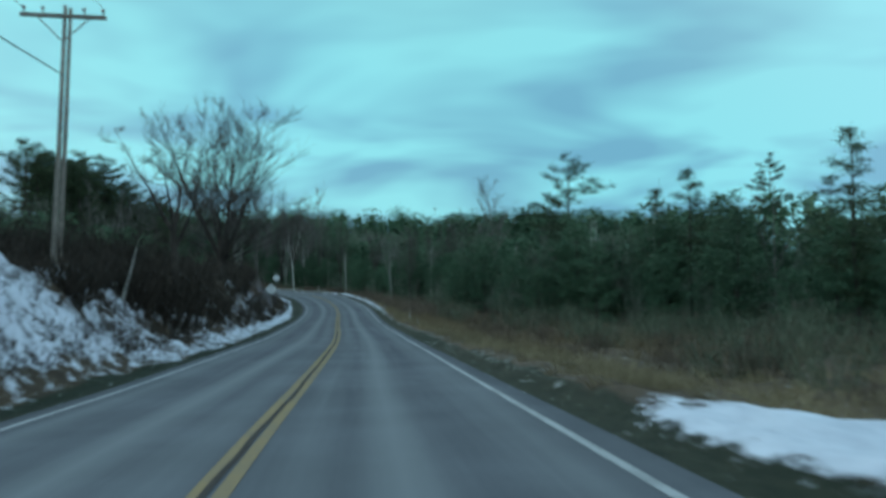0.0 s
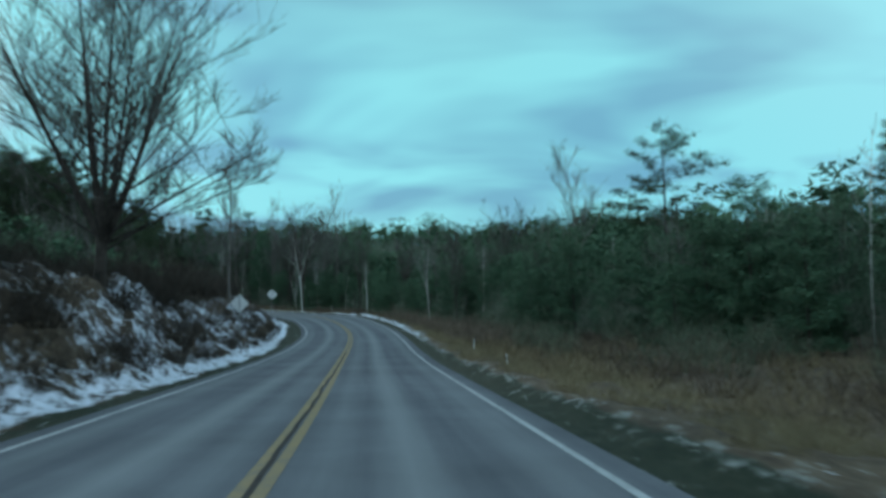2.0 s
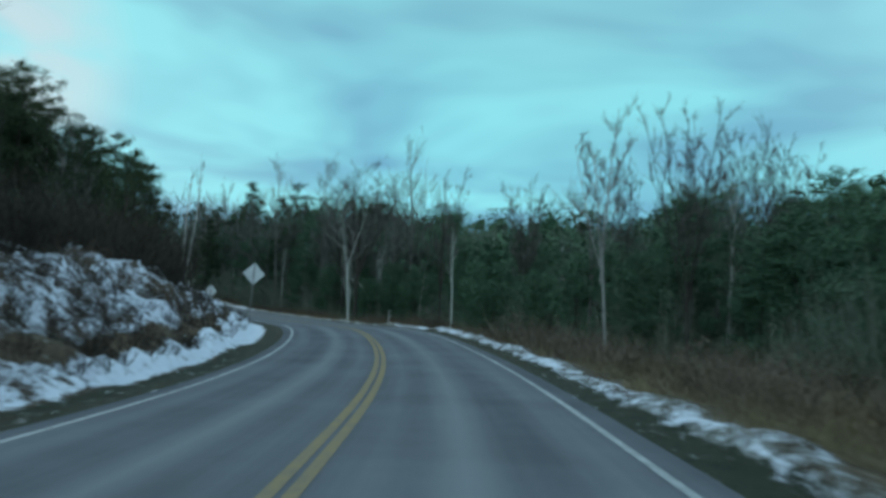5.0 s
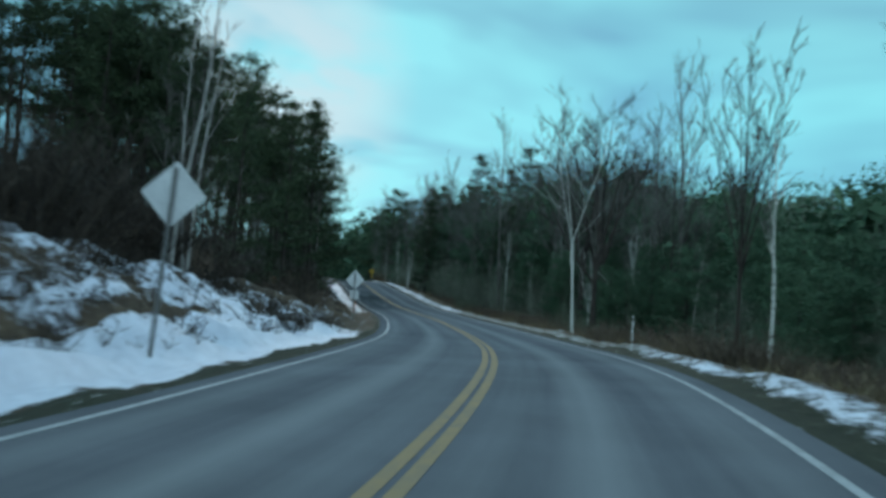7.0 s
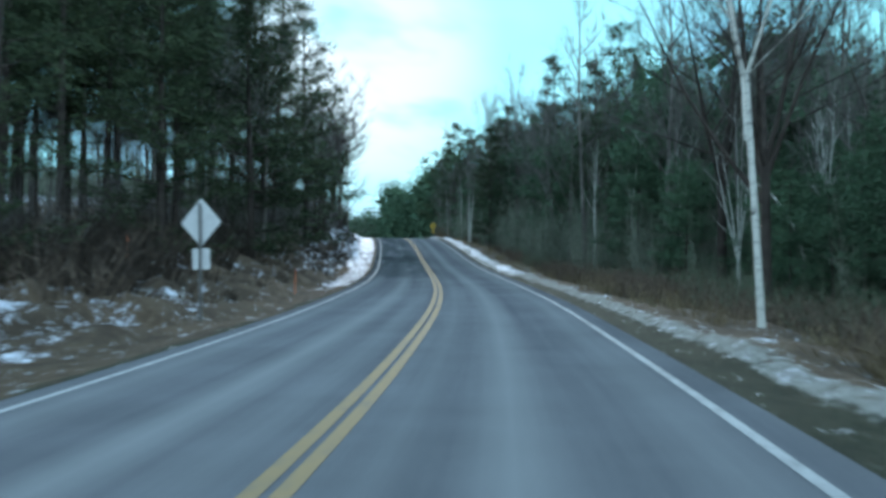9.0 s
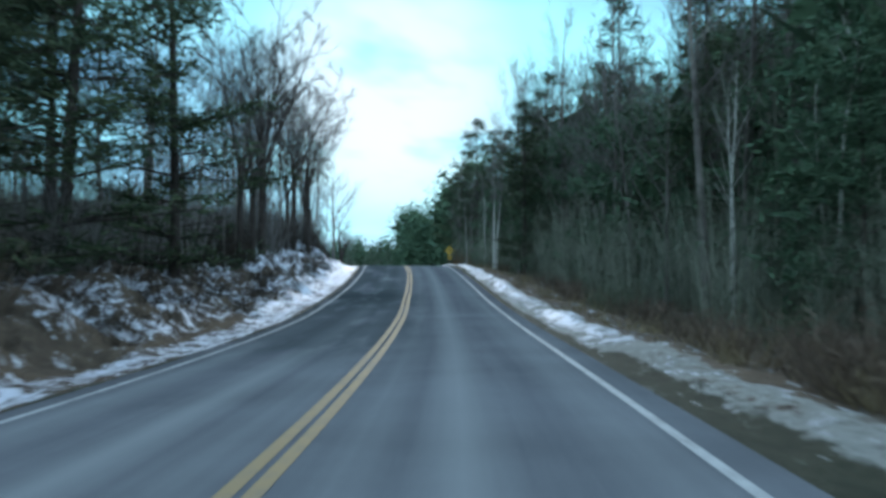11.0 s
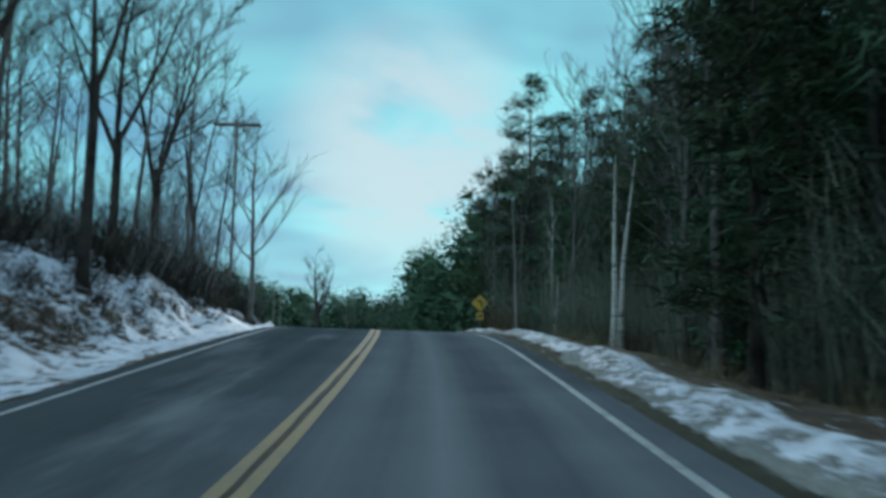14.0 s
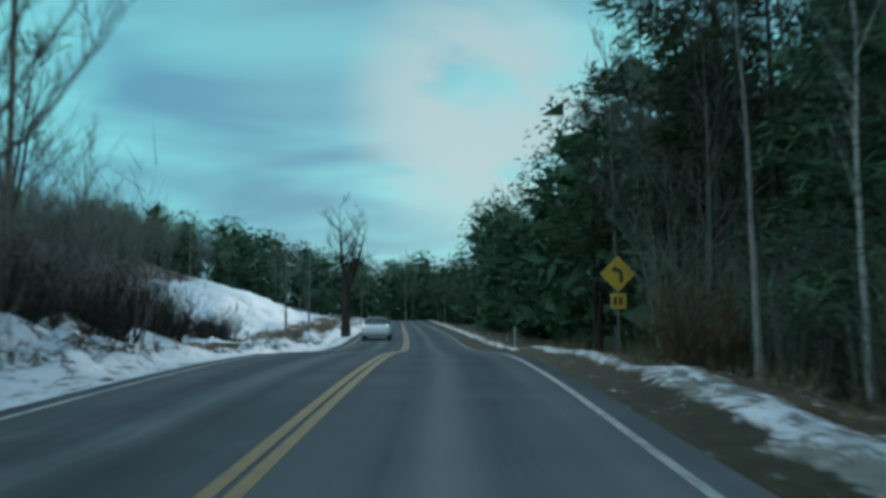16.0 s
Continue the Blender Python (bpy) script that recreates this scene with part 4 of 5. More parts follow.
def climb(s):
    """The wood on the right grows taller past the marsh."""
    return float(np.interp(s, [150, 190, 205, 222, 262, 330], [1.0, 1.12, 1.22, 1.5, 1.45, 1.3]))


# wood along the right: low and mixed at first, tall pines on the climb
for i in range(56):
    s = 20 + 95 * (i + rng.random()) / 56
    u = right_edge(s) + 1 + 18 * rng.random() ** 1.3
    plant(pines[:2] + hemlocks * 2 if rng.random() < 0.82 else bares + birches, s, u, rng.uniform(0.6, 0.95))
for i in range(70):
    s = 112 + 98 * (i + rng.random()) / 70
    u = right_edge(s) + 1 + 16 * rng.random() ** 1.2
    r = rng.random()
    if r < 0.55:
        plant(hemlocks, s, u + 2, rng.uniform(0.6, 0.88) * climb(s))
    elif r < 0.72:
        plant(birches, s, u - 1, rng.uniform(0.55, 0.85))
    else:
        plant(bares, s, u, rng.uniform(0.5, 0.8) * climb(s))
for i in range(96):
    s = 203 + 130 * (i + rng.random()) / 96
    u = right_edge(s) + 0.5 + 18 * rng.random() ** 1.3
    r = rng.random()
    piney = float(np.interp(s, [200, 240, 254, 330], [0.08, 0.2, 0.62, 0.7]))
    if r < piney:
        plant((hemlocks if s < 248 else pines[:2] + hemlocks), s, u, rng.uniform(0.8, 1.02) * climb(s))
    elif r < piney + 0.12:
        plant(birches, s, u - 0.5, rng.uniform(0.8, 1.1))
    else:
        plant(bares, s, u, rng.uniform(0.62, 0.85) * climb(s))

for i in range(34):
    s = 262 + 76 * (i + rng.random()) / 34
    plant(bares[:3] + pines[:2], s, 8.6 + 6 * rng.random(), rng.uniform(0.9, 1.15))

for i in range(30):
    s = 192 + 54 * (i + rng.random()) / 30
    plant(bares + hemlocks, s, right_edge(s) + 1.5 + 12 * rng.random(), rng.uniform(0.85, 1.12), "airy bare trees above the wood")

for i in range(26):
    s = 197 + 32 * (i + rng.random()) / 26
    plant(hemlocks if i % 6 == 0 else bares + birches, s, right_edge(s) + 5.5 * rng.random(), rng.uniform(0.78, 1.0), "airy bare trees above the wood")

# taller trees where the wood meets the climb
for i in range(30):
    s = 226 + 54 * (i + rng.random()) / 30
    if i % 3:
        plant(bares[:3], s, right_edge(s) + 1 + 9 * rng.random(), rng.uniform(0.92, 1.12), "airy bare trees above the wood")
    else:
        plant(pines[:2], s, right_edge(s) + 2 + 9 * rng.random(), rng.uniform(1.0, 1.2), "airy bare trees above the wood")

# young evergreens along the front of the wood
for i in range(64):
    s = 92 + 124 * (i + rng.random()) / 64
    plant(hemlocks, s, right_edge(s) - 0.8 + 3.5 * rng.random(), rng.uniform(0.42, 0.72), "young evergreens at the wood's edge")
for i in range(34):
    s = 30 + 66 * (i + rng.random()) / 34
    plant(hemlocks, s, right_edge(s) - 2 + 6 * rng.random(), rng.uniform(0.5, 0.85), "young evergreens at the wood's edge")

# tall pine stand and bare wood along the left
for s, u, k in ((207, -8.4, 0.95), (229, -8.0, 1.0), (197, -10.0, 0.82), (215, -9.0, 1.0), (222, -9.4, 1.08), (189, -12.5, 0.8)):
    plant([edge_pine], s, u, k, "pine stand")
for i in range(70):
    s = 184 + 50 * rng.random()
    lo = float(np.interp(s, [168, 190, 196, 215, 234], [16, 14, 11, 10.5, 11]))
    u = -(lo + 24 * rng.random() ** 1.2)
    if -u > 18:
        s = 200 + (s - 184) * 0.68
    size = float(np.interp(-u, [9, 14, 20, 26], [0.72, 0.80, 1.0, 1.16])) * rng.uniform(0.9, 1.05)
    plant(stand_pines if rng.random() < 0.75 else bares, s, u, size, "pine stand")
for i in range(14):
    s = 150 + 24 * rng.random()
    plant(bares, s, -(20 + 22 * rng.random()), rng.uniform(0.6, 0.85), "hillside wood")
for i in range(20):
    s = 122 + 38 * rng.random()
    plant(hemlocks + bares[2:], s, -(15 + 20 * rng.random()), rng.uniform(0.35, 0.6), "hillside wood")
for i in range(60):
    s = 206 + 102 * (i + rng.random()) / 60
    plant(bares, s, -(8.0 + 15 * rng.random() ** 1.3), rng.uniform(0.55, 0.95), "bare trees on the bank")

for i in range(26):
    s = 306 + 26 * rng.random()
    plant(bares, s, -(13 + 22 * rng.random()), rng.uniform(0.42, 0.7), "bare trees on the bank")

# ---- far woods ----


def woods(name, spots, seed, label, needles=330, spray=(0.4, 0.85)):
    """A far wood: joined simple trees, each a trunk with needle sprays or fine stems."""
    nr = np.random.RandomState(seed)
    V, F, base = [], [], 0
    for x, y, z, h, ever in spots:
        n = int(needles * 1.5) if ever else 240
        k = nr.uniform(0.05, 1, n)
        rad = (h * 0.27 * np.sqrt(np.clip(1 - (np.maximum(k - 0.4, 0) / 0.62) ** 2, 0, 1)) * np.minimum(1, 0.55 + 1.5 * k) + 0.2 if ever else h * 0.20 * np.sin(np.clip(k, 0, 1) * 2.6) + 0.2) * np.sqrt(nr.uniform(0.1, 1.0, n))
        a = nr.uniform(0, 6.28, n)
        if not ever:
            k = 0.35 + 0.65 * k
        c = np.stack([x + rad * np.cos(a), y + rad * np.sin(a), z + k * h * (0.90 if ever else 0.8)], 1)
        d = nr.normal(size=(n, 3)) * np.array((1, 1, 0.4)) if ever else np.stack([np.cos(a) * 0.35, np.sin(a) * 0.35, np.ones(n)], 1) + nr.normal(size=(n, 3)) * 0.2
        d /= np.linalg.norm(d, axis=1)[:, None]
        if ever:
            # dense inner foliage, so that the crown is not see-through
            q = 80
            ki, ai, ri = nr.uniform(0.05, 0.88, q), nr.uniform(0, 6.28, q), np.sqrt(nr.uniform(0, 1, q)) * h * 0.13
            ri = ri * np.sqrt(np.clip(1 - (np.maximum(ki - 0.4, 0) / 0.62) ** 2, 0.05, 1))
            ci = np.stack([x + ri * np.cos(ai), y + ri * np.sin(ai), z + ki * h * 0.9], 1)
            V.append((ci[:, None] + nr.normal(size=(q, 3, 3)) * np.array((1, 1, 0.8)) * h * 0.055).reshape(-1, 3))
            F.extend((base + 3 * i, base + 3 * i + 1, base + 3 * i + 2) for i in range(q))
            base += 3 * q
        p = np.cross(d, nr.normal(size=(n, 3)))
        p /= np.linalg.norm(p, axis=1)[:, None] + 1e-9
        ln = nr.uniform(*spray, (n, 1)) if ever else nr.uniform(0.8, 2.2, (n, 1))
        w = ln * (0.17 if ever else 0.012)
        V.append(np.stack([c - p * w, c + p * w, c + d * ln], 1).reshape(-1, 3))
        F.extend((base + 3 * i, base + 3 * i + 1, base + 3 * i + 2) for i in range(n))
        base += 3 * n
        r = h * 0.012
        V.append(np.array([(x + r, y, z - 0.5), (x - r * 0.5, y + r * 0.87, z - 0.5), (x - r * 0.5, y - r * 0.87, z - 0.5), (x, y, z + h * 0.97)]))
        F.extend(((base, base + 1, base + 3), (base + 1, base + 2, base + 3), (base + 2, base, base + 3)))
        base += 4
    me_ob = mesh_object(name, np.concatenate(V), F, HEMLOCK if spots[0][4] else SAPLING)
    return tagged(me_ob, label, "woods", "", "stuff")


def wood_spots(n, s0, s1, fu, h0, h1, ever, seed, grow=True):
    r = random.Random(seed)
    out = []
    for i in range(n):
        s = r.uniform(s0, s1)
        u = fu(s, r)
        p = at_su(s, u)
        out.append((p.x, p.y, p.z, r.uniform(h0, h1) * (climb(s) if u > 0 and grow else 1.0), ever))
    return out


woods("evergreen_woods", wood_spots(180, -20, 118, lambda s, r: right_edge(s) + 12 + 60 * r.random(), 8, 14, True, 1), 1, "dark evergreen woods behind the marsh")
woods("evergreen_woods", wood_spots(180, 118, 215, lambda s, r: right_edge(s) + 6 + 34 * r.random(), 6, 10.5, True, 6), 6, "dark evergreen woods behind the saplings")
woods("evergreen_woods", wood_spots(170, 205, 345, lambda s, r: right_edge(s) + 6 + 36 * r.random(), 9, 13, True, 7), 7, "dark evergreen woods on the climb", 460, (0.35, 0.75))
woods("evergreen_woods", wood_spots(170, 168, 262, lambda s, r: right_edge(s) + 34 + 60 * r.random(), 13, 18, True, 31, False), 31, "tall dark evergreen woods on the rise behind the marsh", 420, (0.4, 0.9))
woods("evergreen_woods", wood_spots(120, 30, 150, lambda s, r: right_edge(s) + 45 + 60 * r.random(), 10, 14, True, 32, False), 32, "tall dark evergreen woods on the rise behind the marsh", 420, (0.4, 0.9))
woods("bare_woods", wood_spots(200, -20, 340, lambda s, r: right_edge(s) + 2 + 28 * r.random(), 6, 11.5, False, 2), 2, "grey leafless woods behind the roadside trees")
woods("evergreen_woods", wood_spots(60, 138, 172, lambda s, r: -(36 + 60 * r.random()), 5, 9, True, 3), 3, "dark evergreen woods on the hill")
woods("evergreen_woods", wood_spots(90, 172, 235, lambda s, r: -(44 + 60 * r.random()), 10, 15, True, 8), 8, "tall dark pines behind the stand")
woods("evergreen_woods", wood_spots(60, 185, 250, lambda s, r: right_edge(s) + 3 + 16 * r.random(), 7, 10, True, 13), 13, "mixed dark evergreens behind the roadside brush", 420, (0.25, 0.5))
woods("bare_woods", wood_spots(80, 190, 246, lambda s, r: right_edge(s) + 4 + 18 * r.random(), 8.5, 11.5, False, 12), 12, "grey leafless woods behind the roadside trees")
woods("bare_woods", wood_spots(120, 150, 290, lambda s, r: -(24 + 60 * r.random()), 9, 14, False, 4), 4, "grey leafless woods on the hill")
woods("evergreen_woods", wood_spots(170, 322, S_END - 8, lambda s, r: right_edge(s) + 2 + 44 * r.random(), 11.5, 16.5, True, 5), 5, "dark evergreen woods beyond the crest", 480, (0.35, 0.75))
woods("bare_woods", wood_spots(90, 338, 410, lambda s, r: -(25 + 40 * r.random()), 4, 8, False, 43, False), 43, "grey leafless thicket above the snowy slope")
woods("bare_woods", wood_spots(60, 330, S_END - 8, lambda s, r: -(70 + 60 * r.random()), 8, 13, False, 10), 10, "grey leafless trees beyond the snowy field")


def beyond(n, seed, b0, b1, d0, d1, h0, h1, ever):
    """Places fanned out past the road's end, seen from the crest."""
    r = random.Random(seed)
    out = []
    for i in range(n):
        a, d = radians(r.uniform(b0, b1)), r.uniform(d0, d1)
        p = foot(-62.0 - d * math.sin(a), 268.0 + d * math.cos(a))
        out.append((p.x, p.y, p.z, r.uniform(h0, h1), ever))
    return out


woods("evergreen_woods", beyond(260, 21, 18, 66, 185, 250, 11, 16, True), 21, "dark evergreen woods closing the valley", 330, (0.5, 1.0))
woods("evergreen_woods", wood_spots(100, 66, 140, lambda s, r: -(15 + 34 * r.random()), 2.5, 5.0, True, 23), 23, "low dark evergreens on the hill", 220, (0.3, 0.6))
woods("bare_woods", beyond(120, 22, 22, 64, 175, 240, 9, 15, False), 22, "grey leafless woods closing the valley")

# ---- brush ----


def thicket_of(name, kinds, n, s0, s1, fu, lo, hi, label, category="brush"):
    """Many bushes joined into one uncounted mass; the kinds lend their meshes."""
    V, F, base = [], [], 0
    data = []
    for k in kinds:
        co = np.empty(len(k.vertices) * 3)
        k.vertices.foreach_get("co", co)
        tri = np.empty(len(k.loops), int)
        k.loops.foreach_get("vertex_index", tri)
        data.append((co.reshape(-1, 3), tri.reshape(-1, 3)))
    for i in range(n):
        co, tri = rng.choice(data)
        s = s0 + (s1 - s0) * (i + rng.random()) / n
        m = np.array(turn_pose(at_su(s, fu(s)), rng, rng.uniform(lo, hi)))
        V.append(co @ m[:3, :3].T + m[:3, 3])
        F.append(tri + base)
        base += len(co)
    me = bpy.data.meshes.new(name)
    V, F = np.concatenate(V), np.concatenate(F)
    me.vertices.add(len(V))
    me.vertices.foreach_set("co", V.ravel())
    me.loops.add(F.size)
    me.loops.foreach_set("vertex_index", F.ravel())
    me.polygons.add(len(F))
    me.polygons.foreach_set("loop_start", np.arange(len(F)) * 3)
    me.materials.append(kinds[0].materials[0])
    me.update()
    me.validate()
    return tagged(new(name, me), label, category, "", "stuff")


brown, brown2 = shrub(1.7, 2.6, 80, 80, BRUSH, twiggy=3), shrub(1.3, 2.2, 81, 70, BRUSH, twiggy=3)
dark = shrub(2.3, 3.0, 82, 150, DARK_BRUSH, label="dense dark leafless thicket bush", twiggy=3)
sedge = shrub(1.1, 2.0, 88, 70, SEDGE, "sedge_clump", "tall clump of brown sedge in the marsh", 1)
bank_sapling = shrub(5.5, 4.0, 89, 60, TWIG, "bank_sapling", "clump of thin dark saplings on the bank", 4)
marsh = shrub(2.6, 3.2, 83, 90, GREEN_BRUSH, label="grey-green twiggy marsh bush", twiggy=3)
straw = shrub(0.7, 1.5, 84, 44, STRAW, "grass_clump", "tuft of straw-coloured dry grass", 1)
sapling = shrub(6.5, 5.0, 85, 90, SAPLING, "sapling", "clump of close-set bare saplings", 4)
slender = shrub(6.0, 2.4, 90, 46, SAPLING, "slender_sapling", "clump of slender upright bare saplings", 5)
beech = new("beech_bush")
shrub(3.0, 2.4, 86, 40, BARK, "trunk", "thin bare grey stems", 2, "").parent = beech
shrub(3.0, 2.6, 186, 150, BEECH, "foliage", "curled brown dead leaves", 6, "").parent = beech
tagged(beech, "young beech holding brown dead leaves", "shrub")
sources = [brown.data, brown2.data, dark.data, marsh.data, straw.data, sapling.data]
thicket_of("brush", [sources[0], sources[1]], 110, 16, 130, lambda s: 7.5 + (right_edge(s) - 4) * rng.random(), 0.6, 1.25, "brown leafless brush on the marsh")
thicket_of("brush", [sources[3]], 70, 20, 130, lambda s: 10 + (right_edge(s) - 6) * rng.random(), 0.7, 1.3, "grey-green twiggy brush on the marsh")
thicket_of("brush", [sources[3]], 90, 110, 325, lambda s: 7.6 + 9 * rng.random(), 0.5, 1.0, "grey-green twiggy brush along the wood")
thicket_of("brush", [sources[0]], 60, 110, 325, lambda s: 6.6 + 5 * rng.random(), 0.4, 0.9, "brown leafless brush along the verge")
thicket_of("saplings", [sources[5]], 22, 20, 120, lambda s: right_edge(s) + 1 + 12 * rng.random(), 0.7, 1.25, "close-set bare grey-green saplings", "saplings")
thicket_of("brush", [sources[0], sources[1]], 100, 140, 250, lambda s: 6.6 + 4.2 * rng.random(), 0.4, 0.9, "brown leafless brush along the verge")
thicket_of("saplings", [sources[5]], 36, 112, 230, lambda s: right_edge(s) + 0.5 + 12 * rng.random(), 0.5, 1.1, "close-set bare grey-green saplings", "saplings")
thicket_of("saplings", [sources[5]], 26, 225, 325, lambda s: right_edge(s) + 2 + 8 * rng.random(), 0.8, 1.3, "close-set bare grey-green saplings", "saplings")
thicket_of("dry_grass", [sources[4]], 240, 32, 325, lambda s: 5.3 + 5 * rng.random() ** 1.5, 0.5, 1.1, "straw-coloured dry grass beside the road", "grass")
thicket_of("sedge", [sedge.data], 260, 33, 125, lambda s: 6.6 + (right_edge(s) * 0.6) * rng.random() ** 1.4, 0.6, 1.2, "tall brown sedge across the marsh", "grass")
thicket_of("saplings", [bank_sapling.data], 80, 192, 310, lambda s: -(8.0 + 12 * rng.random()), 0.6, 1.15, "thin dark bare saplings on the bank", "saplings")
thicket_of("saplings", [bank_sapling.data], 46, 304, 334, lambda s: -(11 + 22 * rng.random()), 0.8, 1.3, "thin dark bare saplings on the bank", "saplings")
thicket_of("brush", [sources[2]], 40, 312, 338, lambda s: -(10 + 20 * rng.random()), 0.6, 1.1, "dark brush at the end of the bank")
thicket_of("brush", [sources[2]], 60, 84, 138, lambda s: -(9.4 + 8 * rng.random()), 0.8, 1.5, "tall dark brush along the top of the bank")
thicket_of("dry_grass", [straw.data, sedge.data], 420, 13, 112, lambda s: 4.7 + 3.4 * rng.random() ** 1.4, 0.28, 0.62, "low brown dry grass along the verge", "grass")
thicket_of("saplings", [slender.data], 110, 212, 312, lambda s: right_edge(s) - 1.0 + 6 * rng.random(), 0.6, 1.25, "slender upright bare stems along the front of the wood", "saplings")
thicket_of("saplings", [slender.data], 70, 96, 212, lambda s: right_edge(s) - 1.0 + 5 * rng.random(), 0.5, 0.95, "slender upright bare stems along the front of the wood", "saplings")
thicket_of("brush", [sources[2]], 60, 314, 346, lambda s: -(12 + 22 * rng.random()), 0.7, 1.3, "dark brush at the end of the bank")
thicket_of("brush", [sources[0], sources[1]], 90, 96, 138, lambda s: 5.7 + 6 * rng.random(), 0.6, 1.25, "tall reddish-brown brush beside the verge")
thicket_of("dry_grass", [straw.data], 170, 12, 32, lambda s: 5.2 + 16 * rng.random(), 0.5, 1.0, "straw-coloured dry grass beyond the snow patch", "grass")
thicket_of("dry_grass", [sedge.data], 190, 0, 150, lambda s: -(10 + 28 * rng.random()), 0.6, 1.3, "straw-coloured dry grass on the hill", "grass")
thicket_of("brush", [sources[2]], 70, 122, 172, lambda s: -(9.5 + 14 * rng.random()), 1.1, 2.1, "tall dark brush on the hill")
thicket_of("brush", [sources[2]], 76, 40, 168, lambda s: -(11 + 16 * rng.random()), 0.7, 1.4, "dense dark leafless brush on the hill")
thicket_of("brush", [sources[2]], 60, 240, 316, lambda s: -(8.0 + 6 * rng.random()), 0.7, 1.4, "dark brush on top of the snowy bank")
thicket_of("brush", [sources[2]], 60, 165, 305, lambda s: -(11 + 16 * rng.random()), 0.6, 1.2, "dark brush under the trees")
thicket_of("brush", [sources[0], sources[1]], 200, 150, 212, lambda s: 5.6 + (right_edge(s) - 5.5) * rng.random(), 0.45, 0.95, "brown leafless brush between the verge and the wood")
thicket_of("sedge", [sedge.data], 160, 150, 212, lambda s: 5.3 + (right_edge(s) - 5.5) * rng.random(), 0.5, 1.0, "tall brown sedge between the verge and the wood", "grass")
thicket_of("brush", [sources[2]], 24, 27, 62, lambda s: -(6.4 + 8 * rng.random()), 0.8, 1.5, "dense dark leafless brush on the bank")


def scatter(kinds, n, s0, s1, fu, lo, hi, group):
    for i in range(n):
        s = s0 + (s1 - s0) * (i + rng.random()) / n
        plant(kinds, s, fu(s), rng.uniform(lo, hi), group)


scatter([brown, dark, dark], 34, 178, 214, lambda s: -(7.5 + 7 * rng.random()), 0.8, 1.5, "bushes by the driveway")
scatter([dark], 40, 27, 84, lambda s: -(6.0 + 4.5 * rng.random()), 0.45, 0.95, "bushes on the bank")
for k, (x, y) in enumerate(((-7.9, 40.0), (-8.6, 42.5), (-9.2, 37.5))):
    s, u = station(x, y)
    plant([dark], s, u, 1.75 - 0.2 * k, "bushes on the bank")
scatter([dark, brown2], 40, 100, 160, lambda s: -(8.2 + 5 * rng.random()), 0.5, 1.1, "bushes on the bank")
scatter([brown, brown2], 60, 4, 160, lambda s: -(5.8 + 5 * rng.random()), 0.2, 0.45, "twigs through the snow")
scatter([dark, brown2], 56, 186, 302, lambda s: -(7.0 + 7 * rng.random()), 0.35, 0.8, "bushes on the bank")
for s, u in ((30, 12.0), (52, 14.0)):
    plant([marsh], s, u, 1.0, "marsh bushes")
plant([straw], 48, 6.2, 1.0, "dry grass by the road")
plant([sapling], 118, 13.0, 0.9, "saplings")
plant([sedge], 44, 8.0, 1.0, "sedge clumps")
plant([bank_sapling], 222, -10.0, 0.9, "saplings")
plant([slender], 232, 11.5, 1.0, "saplings")
pale_weed = shrub(1.15, 1.0, 189, 22, STRAW, "seed_weeds", "pale dry weeds with fluffy seed heads", 3)
for k in range(9):
    plant([pale_weed], 58 + 1.3 * k, 6.2 + 2.6 * rng.random(), rng.uniform(0.7, 1.1), "pale weeds by the marsh")
weed = shrub(0.7, 0.8, 87, 16, DARK_BRUSH, "weed_stalks", "dark dead weed stalks standing in snow", 2)
thicket_of("dead_weeds", [weed.data], 1700, 2, 172, lambda s: -(5.4 + 6 * rng.random() ** 1.5), 0.4, 1.3, "dark dead weed stalks poking through the snow", "weeds")
tip = shrub(2.3, 3.2, 182, 40, DARK_BRUSH, label="small dark brush tips in snow", twiggy=2)
plant([tip], 118, -6.6, 0.3, "bushes on the bank")
thicket_of("brush", [tip.data], 380, 98, 172, lambda s: -(5.7 + 4.5 * rng.random()), 0.10, 0.30, "small dark brush tips in the snow")
thicket_of("brush", [tip.data], 100, 22, 92, lambda s: -(5.3 + 4.5 * rng.random()), 0.14, 0.40, "small dark brush tips in the snow")
thicket_of("brush", [tip.data], 200, 212, 300, lambda s: -(5.4 + 4.5 * rng.random()), 0.12, 0.36, "small dark brush tips in the snow")
thicket_of("dead_weeds", [weed.data], 700, 186, 300, lambda s: -(5.6 + 7 * rng.random()), 0.6, 1.4, "dark dead weed stalks poking through the snow", "weeds")
plant([weed], 40, -6.5, 1.0, "weeds")
beech.location = foot(-66.4, 288.3)

# ---- signs, poles and posts ----


def box_bm(sx, sy, sz, bevel=0.0):
    bm = bmesh.new()
    bmesh.ops.create_cube(bm, size=1.0)
    bmesh.ops.scale(bm, vec=(sx, sy, sz), verts=bm.verts)
    if bevel:
        bmesh.ops.bevel(bm, geom=bm.edges[:], offset=bevel, segments=2, affect="EDGES")
    return bm


